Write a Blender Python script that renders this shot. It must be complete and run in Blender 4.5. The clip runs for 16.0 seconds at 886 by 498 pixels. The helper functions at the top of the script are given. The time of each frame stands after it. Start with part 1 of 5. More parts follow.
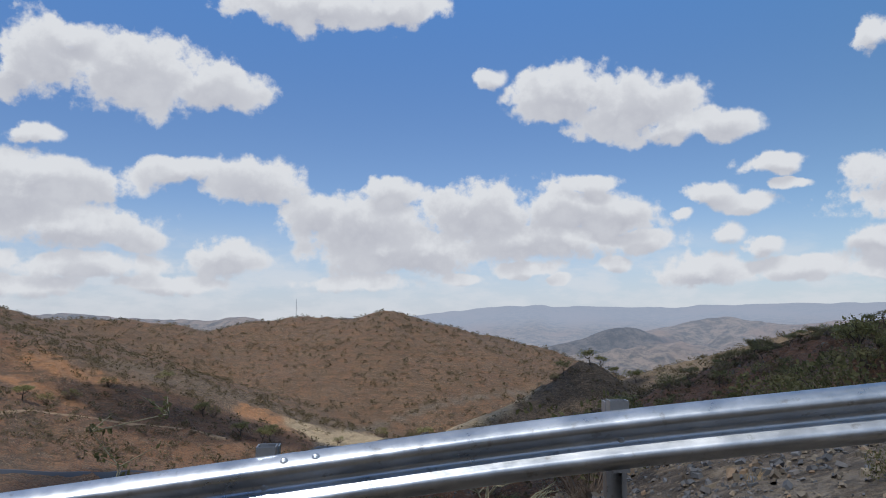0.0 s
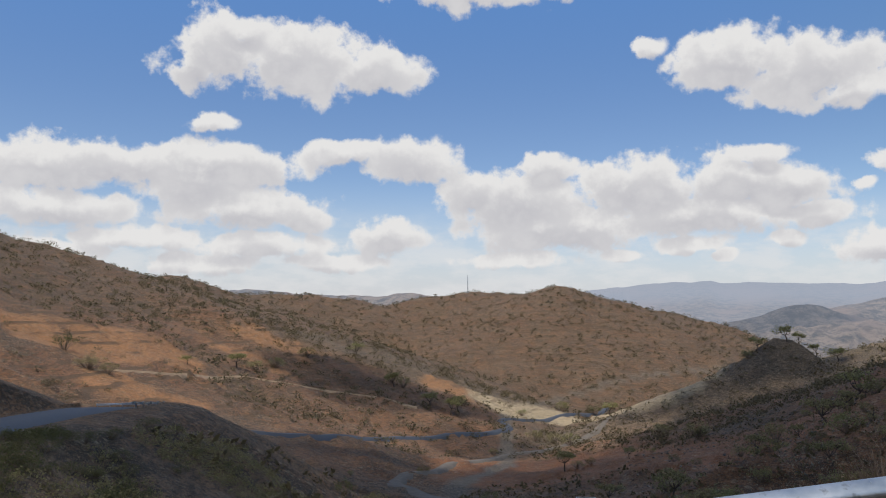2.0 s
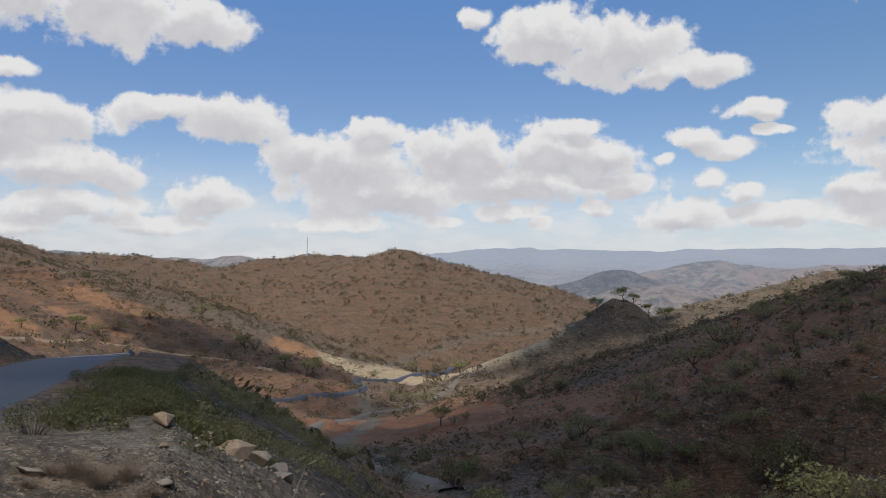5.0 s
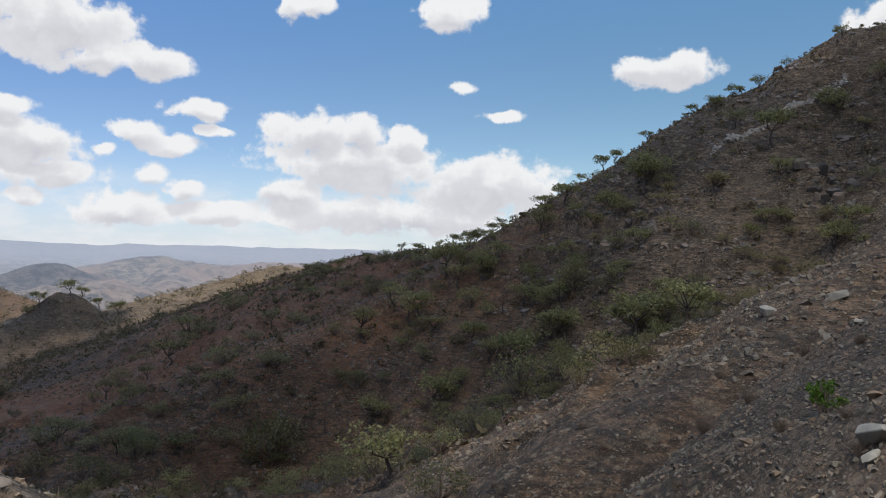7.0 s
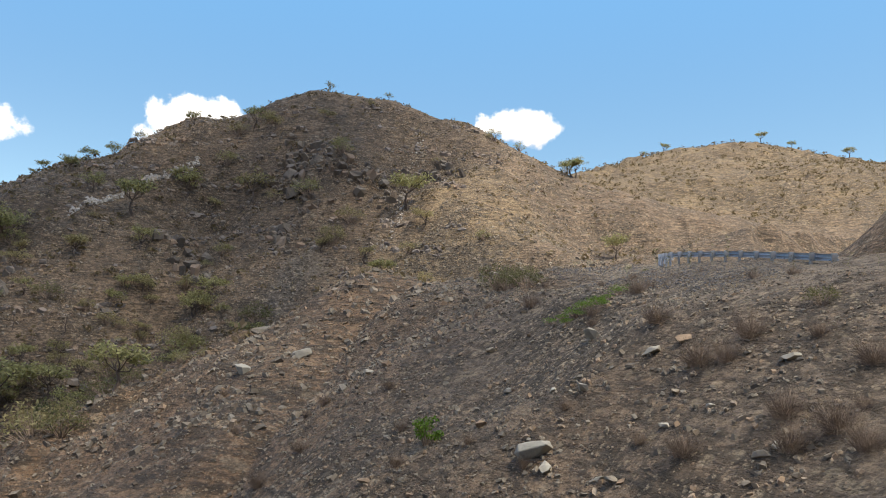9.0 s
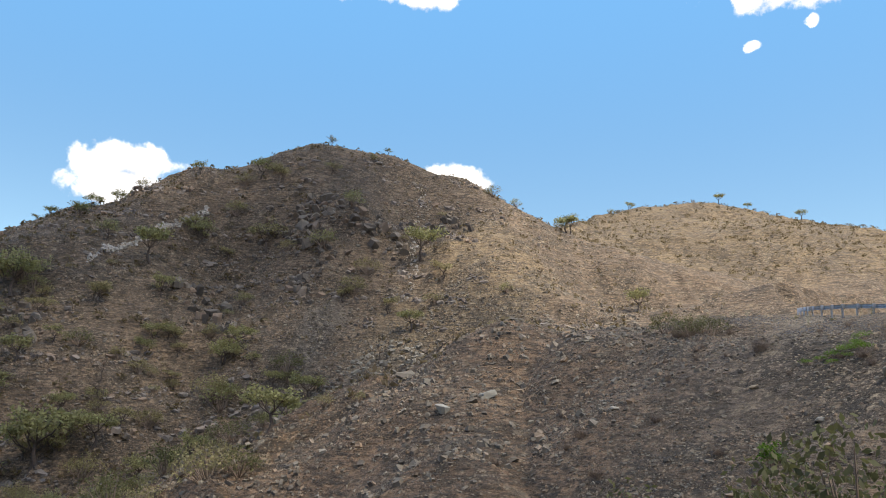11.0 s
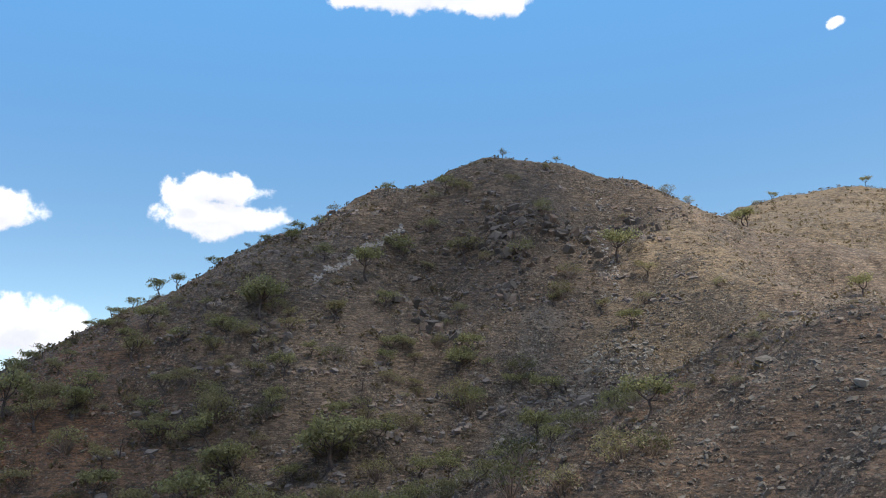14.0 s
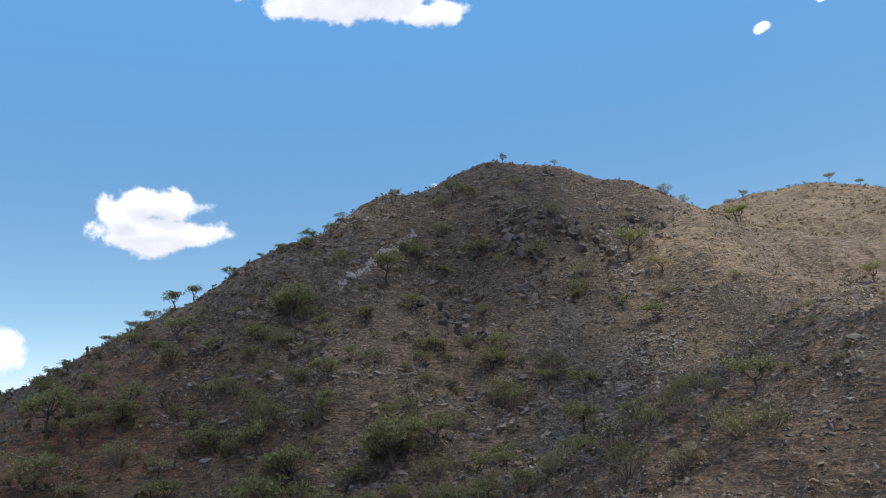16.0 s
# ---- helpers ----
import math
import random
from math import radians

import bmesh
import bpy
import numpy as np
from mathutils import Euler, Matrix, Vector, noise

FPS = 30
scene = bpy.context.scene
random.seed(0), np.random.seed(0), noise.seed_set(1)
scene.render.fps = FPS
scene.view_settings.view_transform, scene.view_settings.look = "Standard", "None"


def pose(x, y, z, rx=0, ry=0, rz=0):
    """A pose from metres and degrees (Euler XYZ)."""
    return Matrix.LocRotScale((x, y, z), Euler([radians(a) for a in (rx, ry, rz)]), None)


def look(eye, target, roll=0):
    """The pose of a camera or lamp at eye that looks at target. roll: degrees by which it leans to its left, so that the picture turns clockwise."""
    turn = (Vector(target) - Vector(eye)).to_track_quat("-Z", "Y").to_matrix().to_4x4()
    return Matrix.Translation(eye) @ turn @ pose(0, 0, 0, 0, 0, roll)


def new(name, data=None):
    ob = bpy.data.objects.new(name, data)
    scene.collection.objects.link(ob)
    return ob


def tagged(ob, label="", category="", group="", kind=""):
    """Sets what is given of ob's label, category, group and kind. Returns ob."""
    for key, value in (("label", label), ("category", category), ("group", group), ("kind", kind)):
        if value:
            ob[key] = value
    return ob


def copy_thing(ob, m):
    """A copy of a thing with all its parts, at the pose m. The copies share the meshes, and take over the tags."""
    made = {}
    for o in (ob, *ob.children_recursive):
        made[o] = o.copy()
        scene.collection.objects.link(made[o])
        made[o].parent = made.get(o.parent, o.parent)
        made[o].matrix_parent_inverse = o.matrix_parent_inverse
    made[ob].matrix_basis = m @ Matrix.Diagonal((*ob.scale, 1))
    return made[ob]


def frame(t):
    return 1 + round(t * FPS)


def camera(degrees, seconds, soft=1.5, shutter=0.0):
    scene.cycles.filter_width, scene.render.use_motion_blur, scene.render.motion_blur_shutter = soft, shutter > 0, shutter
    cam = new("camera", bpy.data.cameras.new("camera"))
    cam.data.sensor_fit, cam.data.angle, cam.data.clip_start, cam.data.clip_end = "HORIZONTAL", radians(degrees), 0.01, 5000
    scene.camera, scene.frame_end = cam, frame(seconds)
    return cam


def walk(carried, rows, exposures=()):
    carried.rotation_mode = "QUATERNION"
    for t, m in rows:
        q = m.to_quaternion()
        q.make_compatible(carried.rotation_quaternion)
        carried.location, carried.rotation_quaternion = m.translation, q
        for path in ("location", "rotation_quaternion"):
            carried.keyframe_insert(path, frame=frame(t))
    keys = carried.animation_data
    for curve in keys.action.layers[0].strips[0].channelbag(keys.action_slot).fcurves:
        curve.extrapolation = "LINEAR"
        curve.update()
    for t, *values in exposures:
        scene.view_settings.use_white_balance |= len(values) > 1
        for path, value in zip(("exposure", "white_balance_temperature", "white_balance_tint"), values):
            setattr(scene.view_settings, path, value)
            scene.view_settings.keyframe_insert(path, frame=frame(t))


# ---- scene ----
cam = camera(57.6, 16.0, soft=1.0)
# seconds, place, turn about x, y and z
PATH = [
    (0.0, -0.69, -5.67, 2.57, 95.30, 0.00, 0.00),
    (0.5, -5.06, -6.14, 2.12, 95.40, -1.57, 4.67),
    (1.0, -9.43, -6.65, 1.68, 95.18, -1.80, 9.82),
    (1.5, -13.76, -7.24, 1.22, 95.04, -1.68, 10.47),
    (2.0, -18.07, -7.85, 0.75, 93.64, -0.15, 11.14),
    (2.5, -22.21, -8.36, 0.23, 92.49, -0.38, 11.03),
    (3.0, -26.15, -8.69, -0.30, 92.30, -0.71, 8.62),
    (5.5, -43.17, -6.82, -2.50, 90.90, -0.07, -6.58),
    (6.0, -45.67, -4.92, -3.09, 90.65, 0.52, -14.45),
    (6.5, -47.89, -2.75, -3.71, 90.50, 0.21, -25.49),
    (7.0, -49.96, -0.36, -4.27, 91.69, -1.60, -39.75),
    (7.5, -51.57, 2.07, -4.63, 92.88, -2.66, -52.89),
    (8.0, -52.91, 4.85, -4.92, 98.27, -2.42, -66.53),
    (8.5, -53.98, 7.90, -5.24, 97.08, -2.17, -76.97),
    (9.0, -54.82, 11.30, -5.52, 97.95, -1.12, -87.00),
    (11.5, -62.35, 37.01, -7.42, 101.94, -0.97, -92.19),
    (12.0, -63.83, 41.63, -7.77, 103.91, -0.75, -90.49),
    (12.5, -65.36, 46.39, -8.14, 104.23, -0.44, -90.63),
    (13.0, -66.88, 51.24, -8.53, 104.18, -0.28, -87.76),
    (13.5, -68.33, 56.11, -8.91, 102.49, 0.98, -85.20),
    (14.0, -69.66, 60.94, -9.25, 102.46, 1.52, -85.44),
    (14.5, -70.86, 65.73, -9.53, 102.09, 1.59, -86.41),
    (15.0, -71.99, 70.48, -9.85, 100.26, 1.93, -87.35),
    (15.5, -73.05, 75.22, -10.19, 100.60, 2.55, -88.26),
    (16.0, -74.07, 79.92, -10.56, 102.92, 4.13, -88.84),
]
walk(cam, [(t, pose(x, y, z, a, b, c)) for t, x, y, z, a, b, c in PATH],
     exposures=[(0.0, -0.08, 6250, 10), (1.5, 0.0, 6550, 10), (3.0, 0.03, 6750, 10), (5.5, 0.0, 6550, 10), (6.5, 0.05, 6500, 10), (7.0, 0.2, 6500, 10), (8.0, 0.6, 6650, 10), (9.0, 1.02, 7200, 10),
                (11.3, 1.02, 6900, 10), (12.0, 0.5, 6300, 10), (12.6, 0.36, 6250, 10), (13.0, 0.45, 6350, 10), (13.5, 0.66, 6350, 10), (14.0, 0.74, 6400, 10), (15.0, 0.92, 6850, 10), (15.5, 0.82, 6600, 10), (16.0, 0.6, 6300, 10)])

# ---- light ----
SUN_EL, SUN_AZ = 62.0, 215.0          # degrees above the horizon, clockwise from +y
sun_way = Vector((math.sin(radians(SUN_AZ)) * math.cos(radians(SUN_EL)), math.cos(radians(SUN_AZ)) * math.cos(radians(SUN_EL)), math.sin(radians(SUN_EL))))
sun = new("sun", bpy.data.lights.new("sun", "SUN"))
sun.data.energy, sun.data.angle, sun.data.color = 4.0, radians(0.55), (1.0, 0.95, 0.87)
sun.matrix_world = look(sun_way * 100, (0, 0, 0))

world = bpy.data.worlds.new("sky")
scene.world = world
world.use_nodes = True
wn = world.node_tree.nodes
wl = world.node_tree.links
wn.clear()
sky = wn.new("ShaderNodeTexSky")
sky.sky_type, sky.sun_disc = "NISHITA", False
sky.sun_elevation, sky.sun_rotation = radians(SUN_EL), radians(SUN_AZ)
sky.altitude, sky.air_density, sky.dust_density, sky.ozone_density = 1500.0, 1.0, 0.4, 2.5
# cumulus: bearing and height of the middle, half width and half height, in degrees
TALL_CLOUDS = [(-26.6, 16.9, 3.8, 2.3), (-21.7, 16.5, 5.9, 2.4), (-16.2, 16.2, 3.8, 1.6), (-25.3, 18.4, 2.2, 1.2), (-28.5, 15.9, 1.9, 1.9), (-9.2, 21.9, 7.2, 1.5), (-3.5, 21.9, 3.7, 1.2), (8.8, 16.1, 4.6, 2), (13.5, 14.9, 4.8, 2.1), (16, 13.3, 2.6, 1.1), (3.5, 17.4, 1.1, 0.9), (19.5, 13, 2, 1), (-27.3, 12.1, 1.7, 0.8), (28.9, 17.9, 1.1, 1.1)]
WEST_BANK = [(-33.5, 9.2, 7, 1.4), (-37.2, 8.6, 5, 1.6), (-36.8, 6, 5, 1.3), (-31.5, 4.1, 5, 0.8), (-37.5, 3.2, 4, 0.7), (-26.2, 9.4, 6.2, 1.4), (-28.1, 8.1, 4.1, 2.1), (-24.8, 6.4, 5.8, 1.5), (-13.3, 9.7, 3.7, 1.7), (-17.9, 10.4, 3.1, 1), (-21, 5.9, 2.1, 1.1), (-15.1, 4.6, 2.8, 1.3), (-24, 3.8, 5.4, 1), (-27.9, 2.6, 3.8, 0.8), (-18.8, 2.8, 4, 0.7)]
MID_BANK = [(-3.8, 9.4, 2.3, 1.2), (2.7, 7.8, 6, 2.3), (9.1, 8, 5.9, 1.7), (-5.8, 6.9, 5.4, 2.3), (-9, 7.7, 2.4, 1.3), (11.8, 7, 3.5, 0.9), (6.7, 5.9, 7.9, 1.4), (-2.6, 5.1, 7.6, 1.7), (1.4, 3.2, 1.7, 0.5), (-5.8, 2.9, 4, 0.6), (5.9, 3.9, 2.8, 0.6), (13.7, 5.8, 1.9, 0.9)]
EAST_SMALL = [(22.4, 10.4, 2.2, 0.7), (18.1, 8.7, 1.7, 0.9), (21.1, 7.8, 1.5, 0.6), (10.5, 9.8, 2.4, 0.8), (19.5, 6, 1.4, 0.7), (11.8, 4.2, 1.2, 0.7), (17.8, 3.6, 3.5, 0.9), (24.1, 3.6, 2.5, 0.7), (21.7, 5, 0.9, 0.7), (23.6, 9.1, 1.4, 0.4), (16.6, 7.4, 0.7, 0.5), (28.2, 5.4, 1.9, 1), (8.2, 3.1, 1, 0.4), (28.3, 3.3, 1.9, 0.6)]
TOWER = [(30.5, 9.5, 3.3, 1.7), (33.7, 9.5, 2, 1.3), (33.8, 7.3, 7.1, 2), (42.6, 6.2, 6, 2.2), (29.1, 5.2, 2.3, 1.3), (36.9, 9.2, 1.6, 0.9), (37.1, 3.9, 10.3, 1.4), (18.6, 8.5, 1.8, 1), (21.4, 7.9, 1.5, 0.6), (22.8, 10.7, 2.1, 0.6), (12.5, 7.9, 2.9, 1.3), (13.9, 5.9, 2, 0.9), (17.7, 4, 2.9, 0.9), (24.2, 3.8, 2.6, 0.6), (22.1, 5.2, 1.1, 0.7)]
FAIR = [(40.6, 13.2, 1.2, 0.5), (55.4, 14.2, 3.2, 1.2), (53.2, 14.5, 1.6, 0.8), (39.9, 18.1, 2.6, 1.2), (43.5, 11.1, 1.4, 0.4), (30.2, 18, 1.4, 0.8), (19.4, 13.3, 2.5, 1)]
SOUTH_EAST = [(69.6, 16.6, 3.4, 1.2), (67.2, 15.6, 1.6, 1), (69.5, 14.7, 4.6, 1.3), (92.3, 16.5, 2.4, 1.1), (93.5, 16.2, 1.4, 0.9)]
HIGH = [(84.8, 30.8, 7.7, 1.7), (90.2, 29.4, 2.7, 0.9), (80.4, 30, 2.6, 0.8), (116.2, 28.6, 4.7, 1.6), (119.7, 27.6, 3.1, 1.3), (114.1, 24.8, 0.8, 0.4), (117.8, 25.5, 0.6, 0.5), (57.6, 6.8, 4.4, 1.8)]


def wmath(op, a, b=0.0, c=None):
    m = wn.new("ShaderNodeMath")
    m.operation = op
    for i, v in enumerate((a, b) if c is None else (a, b, c)):
        if isinstance(v, (int, float)):
            m.inputs[i].default_value = v
        else:
            wl.new(v, m.inputs[i])
    return m.outputs[0]


def wvec(op, a, b, c=None):
    m = wn.new("ShaderNodeVectorMath")
    m.operation = op
    for i, v in enumerate((a, b) if c is None else (a, b, c)):
        if isinstance(v, tuple):
            m.inputs[i].default_value = v
        else:
            wl.new(v, m.inputs[i])
    return m.outputs["Value"] if op == "LENGTH" else m.outputs[0]


def wrange(v, lo, hi, a=0.0, b=1.0, kind="SMOOTHSTEP"):
    m = wn.new("ShaderNodeMapRange")
    m.interpolation_type = kind
    for key, val in (("From Min", lo), ("From Max", hi), ("To Min", a), ("To Max", b)):
        m.inputs[key].default_value = val
    wl.new(v, m.inputs["Value"])
    return m.outputs[0]


def wnoise(vec, scale, detail, rough):
    t = wn.new("ShaderNodeTexNoise")
    t.inputs["Scale"].default_value, t.inputs["Detail"].default_value, t.inputs["Roughness"].default_value = scale, detail, rough
    wl.new(vec, t.inputs["Vector"])
    return t


def wmix(f, a, b):
    m = wn.new("ShaderNodeMix")
    m.data_type = "RGBA"
    for sock, v in ((m.inputs["Factor"], f), (m.inputs[6], a), (m.inputs[7], b)):
        if isinstance(v, tuple):
            sock.default_value = (*v, 1.0)
        elif isinstance(v, (int, float)):
            sock.default_value = v
        else:
            wl.new(v, sock)
    return m.outputs[2]


way = wn.new("ShaderNodeTexCoord").outputs["Generated"]
xyz = wn.new("ShaderNodeSeparateXYZ")
wl.new(way, xyz.inputs[0])
bearing = wmath("MULTIPLY", wmath("ARCTAN2", xyz.outputs[0], xyz.outputs[1]), 180 / math.pi)
height = wmath("MULTIPLY", wmath("ARCSINE", xyz.outputs[2]), 180 / math.pi)
uv = wn.new("ShaderNodeCombineXYZ")
wl.new(bearing, uv.inputs[0])
wl.new(height, uv.inputs[1])
puff = wnoise(uv.outputs[0], 0.42, 7, 0.58)
drift = wnoise(uv.outputs[0], 0.16, 3, 0.5)


def cloud_field(lift):
    """How deep inside a cloud a direction lies, looked up that many degrees higher."""
    v = wvec("ADD", uv.outputs[0], (0, lift, 0))
    v = wvec("MULTIPLY_ADD", drift.outputs["Color"], (2.4, 1.5, 0), v)
    v = wvec("ADD", v, (-1.75, -1.1, 0))
    v = wvec("MULTIPLY_ADD", puff.outputs["Color"], (1.1, 0.7, 0), v)
    least = None
    for bank in (TALL_CLOUDS, WEST_BANK, MID_BANK, EAST_SMALL, TOWER, FAIR, SOUTH_EAST, HIGH):
        for a, e, w, h in bank:
            d = wvec("LENGTH", wvec("MULTIPLY_ADD", v, (0.93 / w, 0.93 / h, 0), (-0.93 * a / w, -0.93 * e / h, 0)), (0, 0, 0))
            least = d if least is None else wmath("SMOOTH_MIN", least, d, 0.12)
    return wmath("SUBTRACT", 1.0, least)


ragged = wmath("MULTIPLY", wmath("SUBTRACT", puff.outputs["Fac"], 0.5), 2.2)
inside = wmath("ADD", cloud_field(0.0), ragged)
above = wmath("ADD", cloud_field(0.9), ragged)
cover = wrange(inside, -0.08, 0.30)
# the undersides are greyer than the tops
under = wmath("MULTIPLY", wrange(above, 0.0, 0.75), wrange(puff.outputs["Fac"], 0.2, 0.75, 1.0, 0.5))
body = wmix(under, (6.9, 6.95, 7.05), (4.35, 4.4, 4.85))
# thin ragged cloud and haze low over the horizon
low_cloud = wnoise(wvec("MULTIPLY", uv.outputs[0], (0.5, 1.3, 1.0)), 0.42, 6, 0.6)
band = wmath("MULTIPLY", wrange(low_cloud.outputs["Fac"], 0.40, 0.62), wrange(height, 7.0, 3.0))
haze = wrange(height, 9.0, -1.0, 0.0, 0.82)
deep = wmix(wmath("MULTIPLY", wrange(height, 0.0, 34.0), 0.8), sky.outputs[0], (0.9, 2.62, 6.1))
# deeper blue to the north, greener and paler towards the south-east
tint = wmix(wrange(bearing, 0.0, 65.0), (0.97, 0.97, 1.02), (0.96, 0.985, 0.85))
toned = wn.new("ShaderNodeMix")
toned.data_type, toned.blend_type = "RGBA", "MULTIPLY"
toned.inputs["Factor"].default_value = 1.0
wl.new(deep, toned.inputs[6])
wl.new(tint, toned.inputs[7])
pale = wmix(haze, toned.outputs[2], (5.0, 5.25, 6.0))
pale = wmix(wmath("MULTIPLY", band, 0.55), pale, (6.6, 6.7, 6.9))
# beyond the banks above, unseen cumulus is added to whiten the fill light
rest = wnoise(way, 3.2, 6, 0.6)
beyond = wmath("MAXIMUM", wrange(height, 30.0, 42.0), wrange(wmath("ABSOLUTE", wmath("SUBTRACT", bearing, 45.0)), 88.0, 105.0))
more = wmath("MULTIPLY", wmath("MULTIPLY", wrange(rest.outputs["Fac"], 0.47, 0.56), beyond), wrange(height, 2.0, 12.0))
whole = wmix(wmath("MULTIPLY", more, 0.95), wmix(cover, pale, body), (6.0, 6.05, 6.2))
back = wn.new("ShaderNodeBackground")
back.inputs["Strength"].default_value = 0.11
wout = wn.new("ShaderNodeOutputWorld")
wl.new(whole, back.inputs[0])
wl.new(back.outputs[0], wout.inputs[0])

# ---- noise and the lie of the land ----
def lattice(ix, iy, seed):
    n = (ix.astype(np.int64) * 374761393 + iy.astype(np.int64) * 668265263 + seed * 974634541) & 0xFFFFFFFF
    n = ((n ^ (n >> 13)) * 1274126177) & 0xFFFFFFFF
    n = ((n ^ (n >> 16)) * 2246822519) & 0xFFFFFFFF
    return ((n ^ (n >> 15)) & 0xFFFF) / 32767.5 - 1.0


def grain(x, y, size, seed=0):
    """Smooth noise from -1 to 1 with features of that size in metres."""
    u, v = x / size, y / size
    iu, iv = np.floor(u), np.floor(v)
    fu, fv = u - iu, v - iv
    fu, fv = fu * fu * fu * (fu * (fu * 6 - 15) + 10), fv * fv * fv * (fv * (fv * 6 - 15) + 10)
    a, b = lattice(iu, iv, seed), lattice(iu + 1, iv, seed)
    c, d = lattice(iu, iv + 1, seed), lattice(iu + 1, iv + 1, seed)
    return (a * (1 - fu) + b * fu) * (1 - fv) + (c * (1 - fu) + d * fu) * fv


def layers(x, y, size, count, seed=0, fall=0.5):
    total = np.zeros_like(x)
    for k in range(count):
        total = total + fall ** k * grain(x + 17.3 * k, y - 9.1 * k, size * 0.5 ** k, seed + k)
    return total


def along(points, x, y):
    """Nearest place on a line of points: distance (plus to the left of its run, minus to its right) and the values there."""
    pts = np.array(points, float)
    best = np.full(x.shape, 1e9)
    side = np.ones(x.shape)
    vals = np.zeros(x.shape + (pts.shape[1] - 2,))
    for p, q in zip(pts[:-1], pts[1:]):
        ux, uy = q[0] - p[0], q[1] - p[1]
        s = np.clip(((x - p[0]) * ux + (y - p[1]) * uy) / (ux * ux + uy * uy), 0, 1)
        dx, dy = x - p[0] - s * ux, y - p[1] - s * uy
        d = np.hypot(dx, dy)
        near = d < best
        best = np.where(near, d, best)
        side = np.where(near, np.where(ux * dy - uy * dx >= 0, 1.0, -1.0), side)
        vals = np.where(near[..., None], p[2:] + s[..., None] * (q[2:] - p[2:]), vals)
    return best, side, vals


def smooth(lo, hi, v):
    s = np.clip((v - lo) / (hi - lo), 0, 1)
    return s * s * (3 - 2 * s)


# ridges: x, y, height, fall to the left and to the right of the run; then how round the crest is
MAIN_HILL = [(172, -40, 44, 0.8, .6), (177, -20, 52, 0.85, .6), (185, 15, 70, 1.06, .6), (187, 42, 76, 1.19, .6), (185, 62, 77, 1.19, .6), (176, 92, 65, 1.06, .6),
             (160, 122, 49, 0.99, .6), (148, 155, 33, 0.81, .5), (140, 190, 17, 0.69, .5), (148, 238, 6, 0.55, .5),
             (170, 312, 3, 0.47, .5), (190, 360, 1, 0.42, .5), (210, 405, -2, 0.4, .5), (235, 470, -8, 0.38, .4)]
NOSE = [(187, 40, 66, .9, .6), (155, 24, 46, .6, .95), (128, 16, 32, .55, .95), (110, 2, 23, .5, .85), (85, 8, 14, .5, .75), (60, 18, 7, .5, .65), (35, 26, 0, .5, .6),
        (12, 31, -6, .75, .6), (-4, 29.5, -10.5, .9, .6), (-14, 30, -16, 1.0, .6)]
EAST_HILL = [(200, -10, 40, .5, .5), (240, -16, 55, .5, .5), (272, -34, 72, .5, .5), (308, -60, 89, .5, .5), (330, -92, 103, .5, .5), (328, -120, 103, .5, .5),
             (318, -142, 97, .5, .5), (303, -166, 86, .5, .5), (280, -230, 70, .5, .5)]
SOUTH_HILL = [(-9, -23, 13, .85, .85), (-30, -45, 24, .6, .6), (-50, -50, 26, .5, .5), (-95, -20, 22, .5, .5), (-120, 30, 16, .5, .5),
              (-122, 62, 4, .5, .5), (-114, 88, -8, .5, .5), (-114, 104, -15, .5, .5)]
LIT_RIDGE = [(158, 648, -44, .35, .35), (213, 601, -18, .35, .35), (247, 574, -5, .35, .35), (262, 556, 1, .35, .35), (280, 525, 0, .35, .35),
             (330, 490, 6, .4, .4), (420, 430, 20, .4, .4)]
CONE = [(-12, 552, -80, .5, .5), (30, 568, -60, .5, .5), (56, 574, -51, .5, .5), (82, 579, -36, .65, .65), (100, 579, -22, .78, .78), (110, 577, -23, .78, .78),
        (131, 560, -45, .65, .65), (160, 545, -58, .5, .5)]
MID_HILL = [(-294, 1038, -15, .33, .36), (-254, 1067, 4, .35, .34), (-192, 1089, 10, .4, .33), (-115, 1058, 9, .4, .33), (-70, 1050, 17, .4, .34),
            (-26, 1051, 7, .4, .33), (18, 1070, -9, .4, .33), (54, 1068, -10, .4, .33), (104, 1063, -24, .4, .33), (166, 1023, -50, .4, .33), (250, 985, -92, .4, .3)]
LEFT_RIDGE = [(-600, 420, 95, .4, .34), (-521, 612, 52, .4, .32), (-513, 720, 33, .4, .32), (-510, 810, 23, .4, .32), (-522, 868, 28, .4, .32), (-468, 945, 8, .4, .32),
              (-395, 1007, 6, .4, .32), (-350, 1022, 2, .4, .32), (-294, 1038, -15, .4, .32)]
SHADED_SPUR = [(-430, 520, -30, .32, .4), (-325, 560, -40, .35, .45), (-262, 575, -34, .4, .48), (-235, 590, -39, .4, .48), (-193, 618, -57, .4, .48),
               (-149, 630, -78, .4, .4), (-97, 648, -99, .4, .4)]
LEFT_BENCH = [(-430, 330, 8, .3, .3), (-340, 370, -28, .3, .3), (-260, 410, -60, .3, .3)]
FAR_HILLS = [(-1200, 2300, 30, .3, .3), (-700, 2250, 14, .3, .3), (-520, 2260, 14, .3, .3), (-400, 2330, -60, .3, .3)]
FAR_DARK = [(200, 2120, -90, .3, .3), (311, 2164, -52, .3, .3), (420, 2220, -36, .3, .3), (485, 2231, -11, .3, .3), (560, 2260, -14, .3, .3), (680, 2281, -46, .3, .3), (760, 2330, -90, .3, .3)]
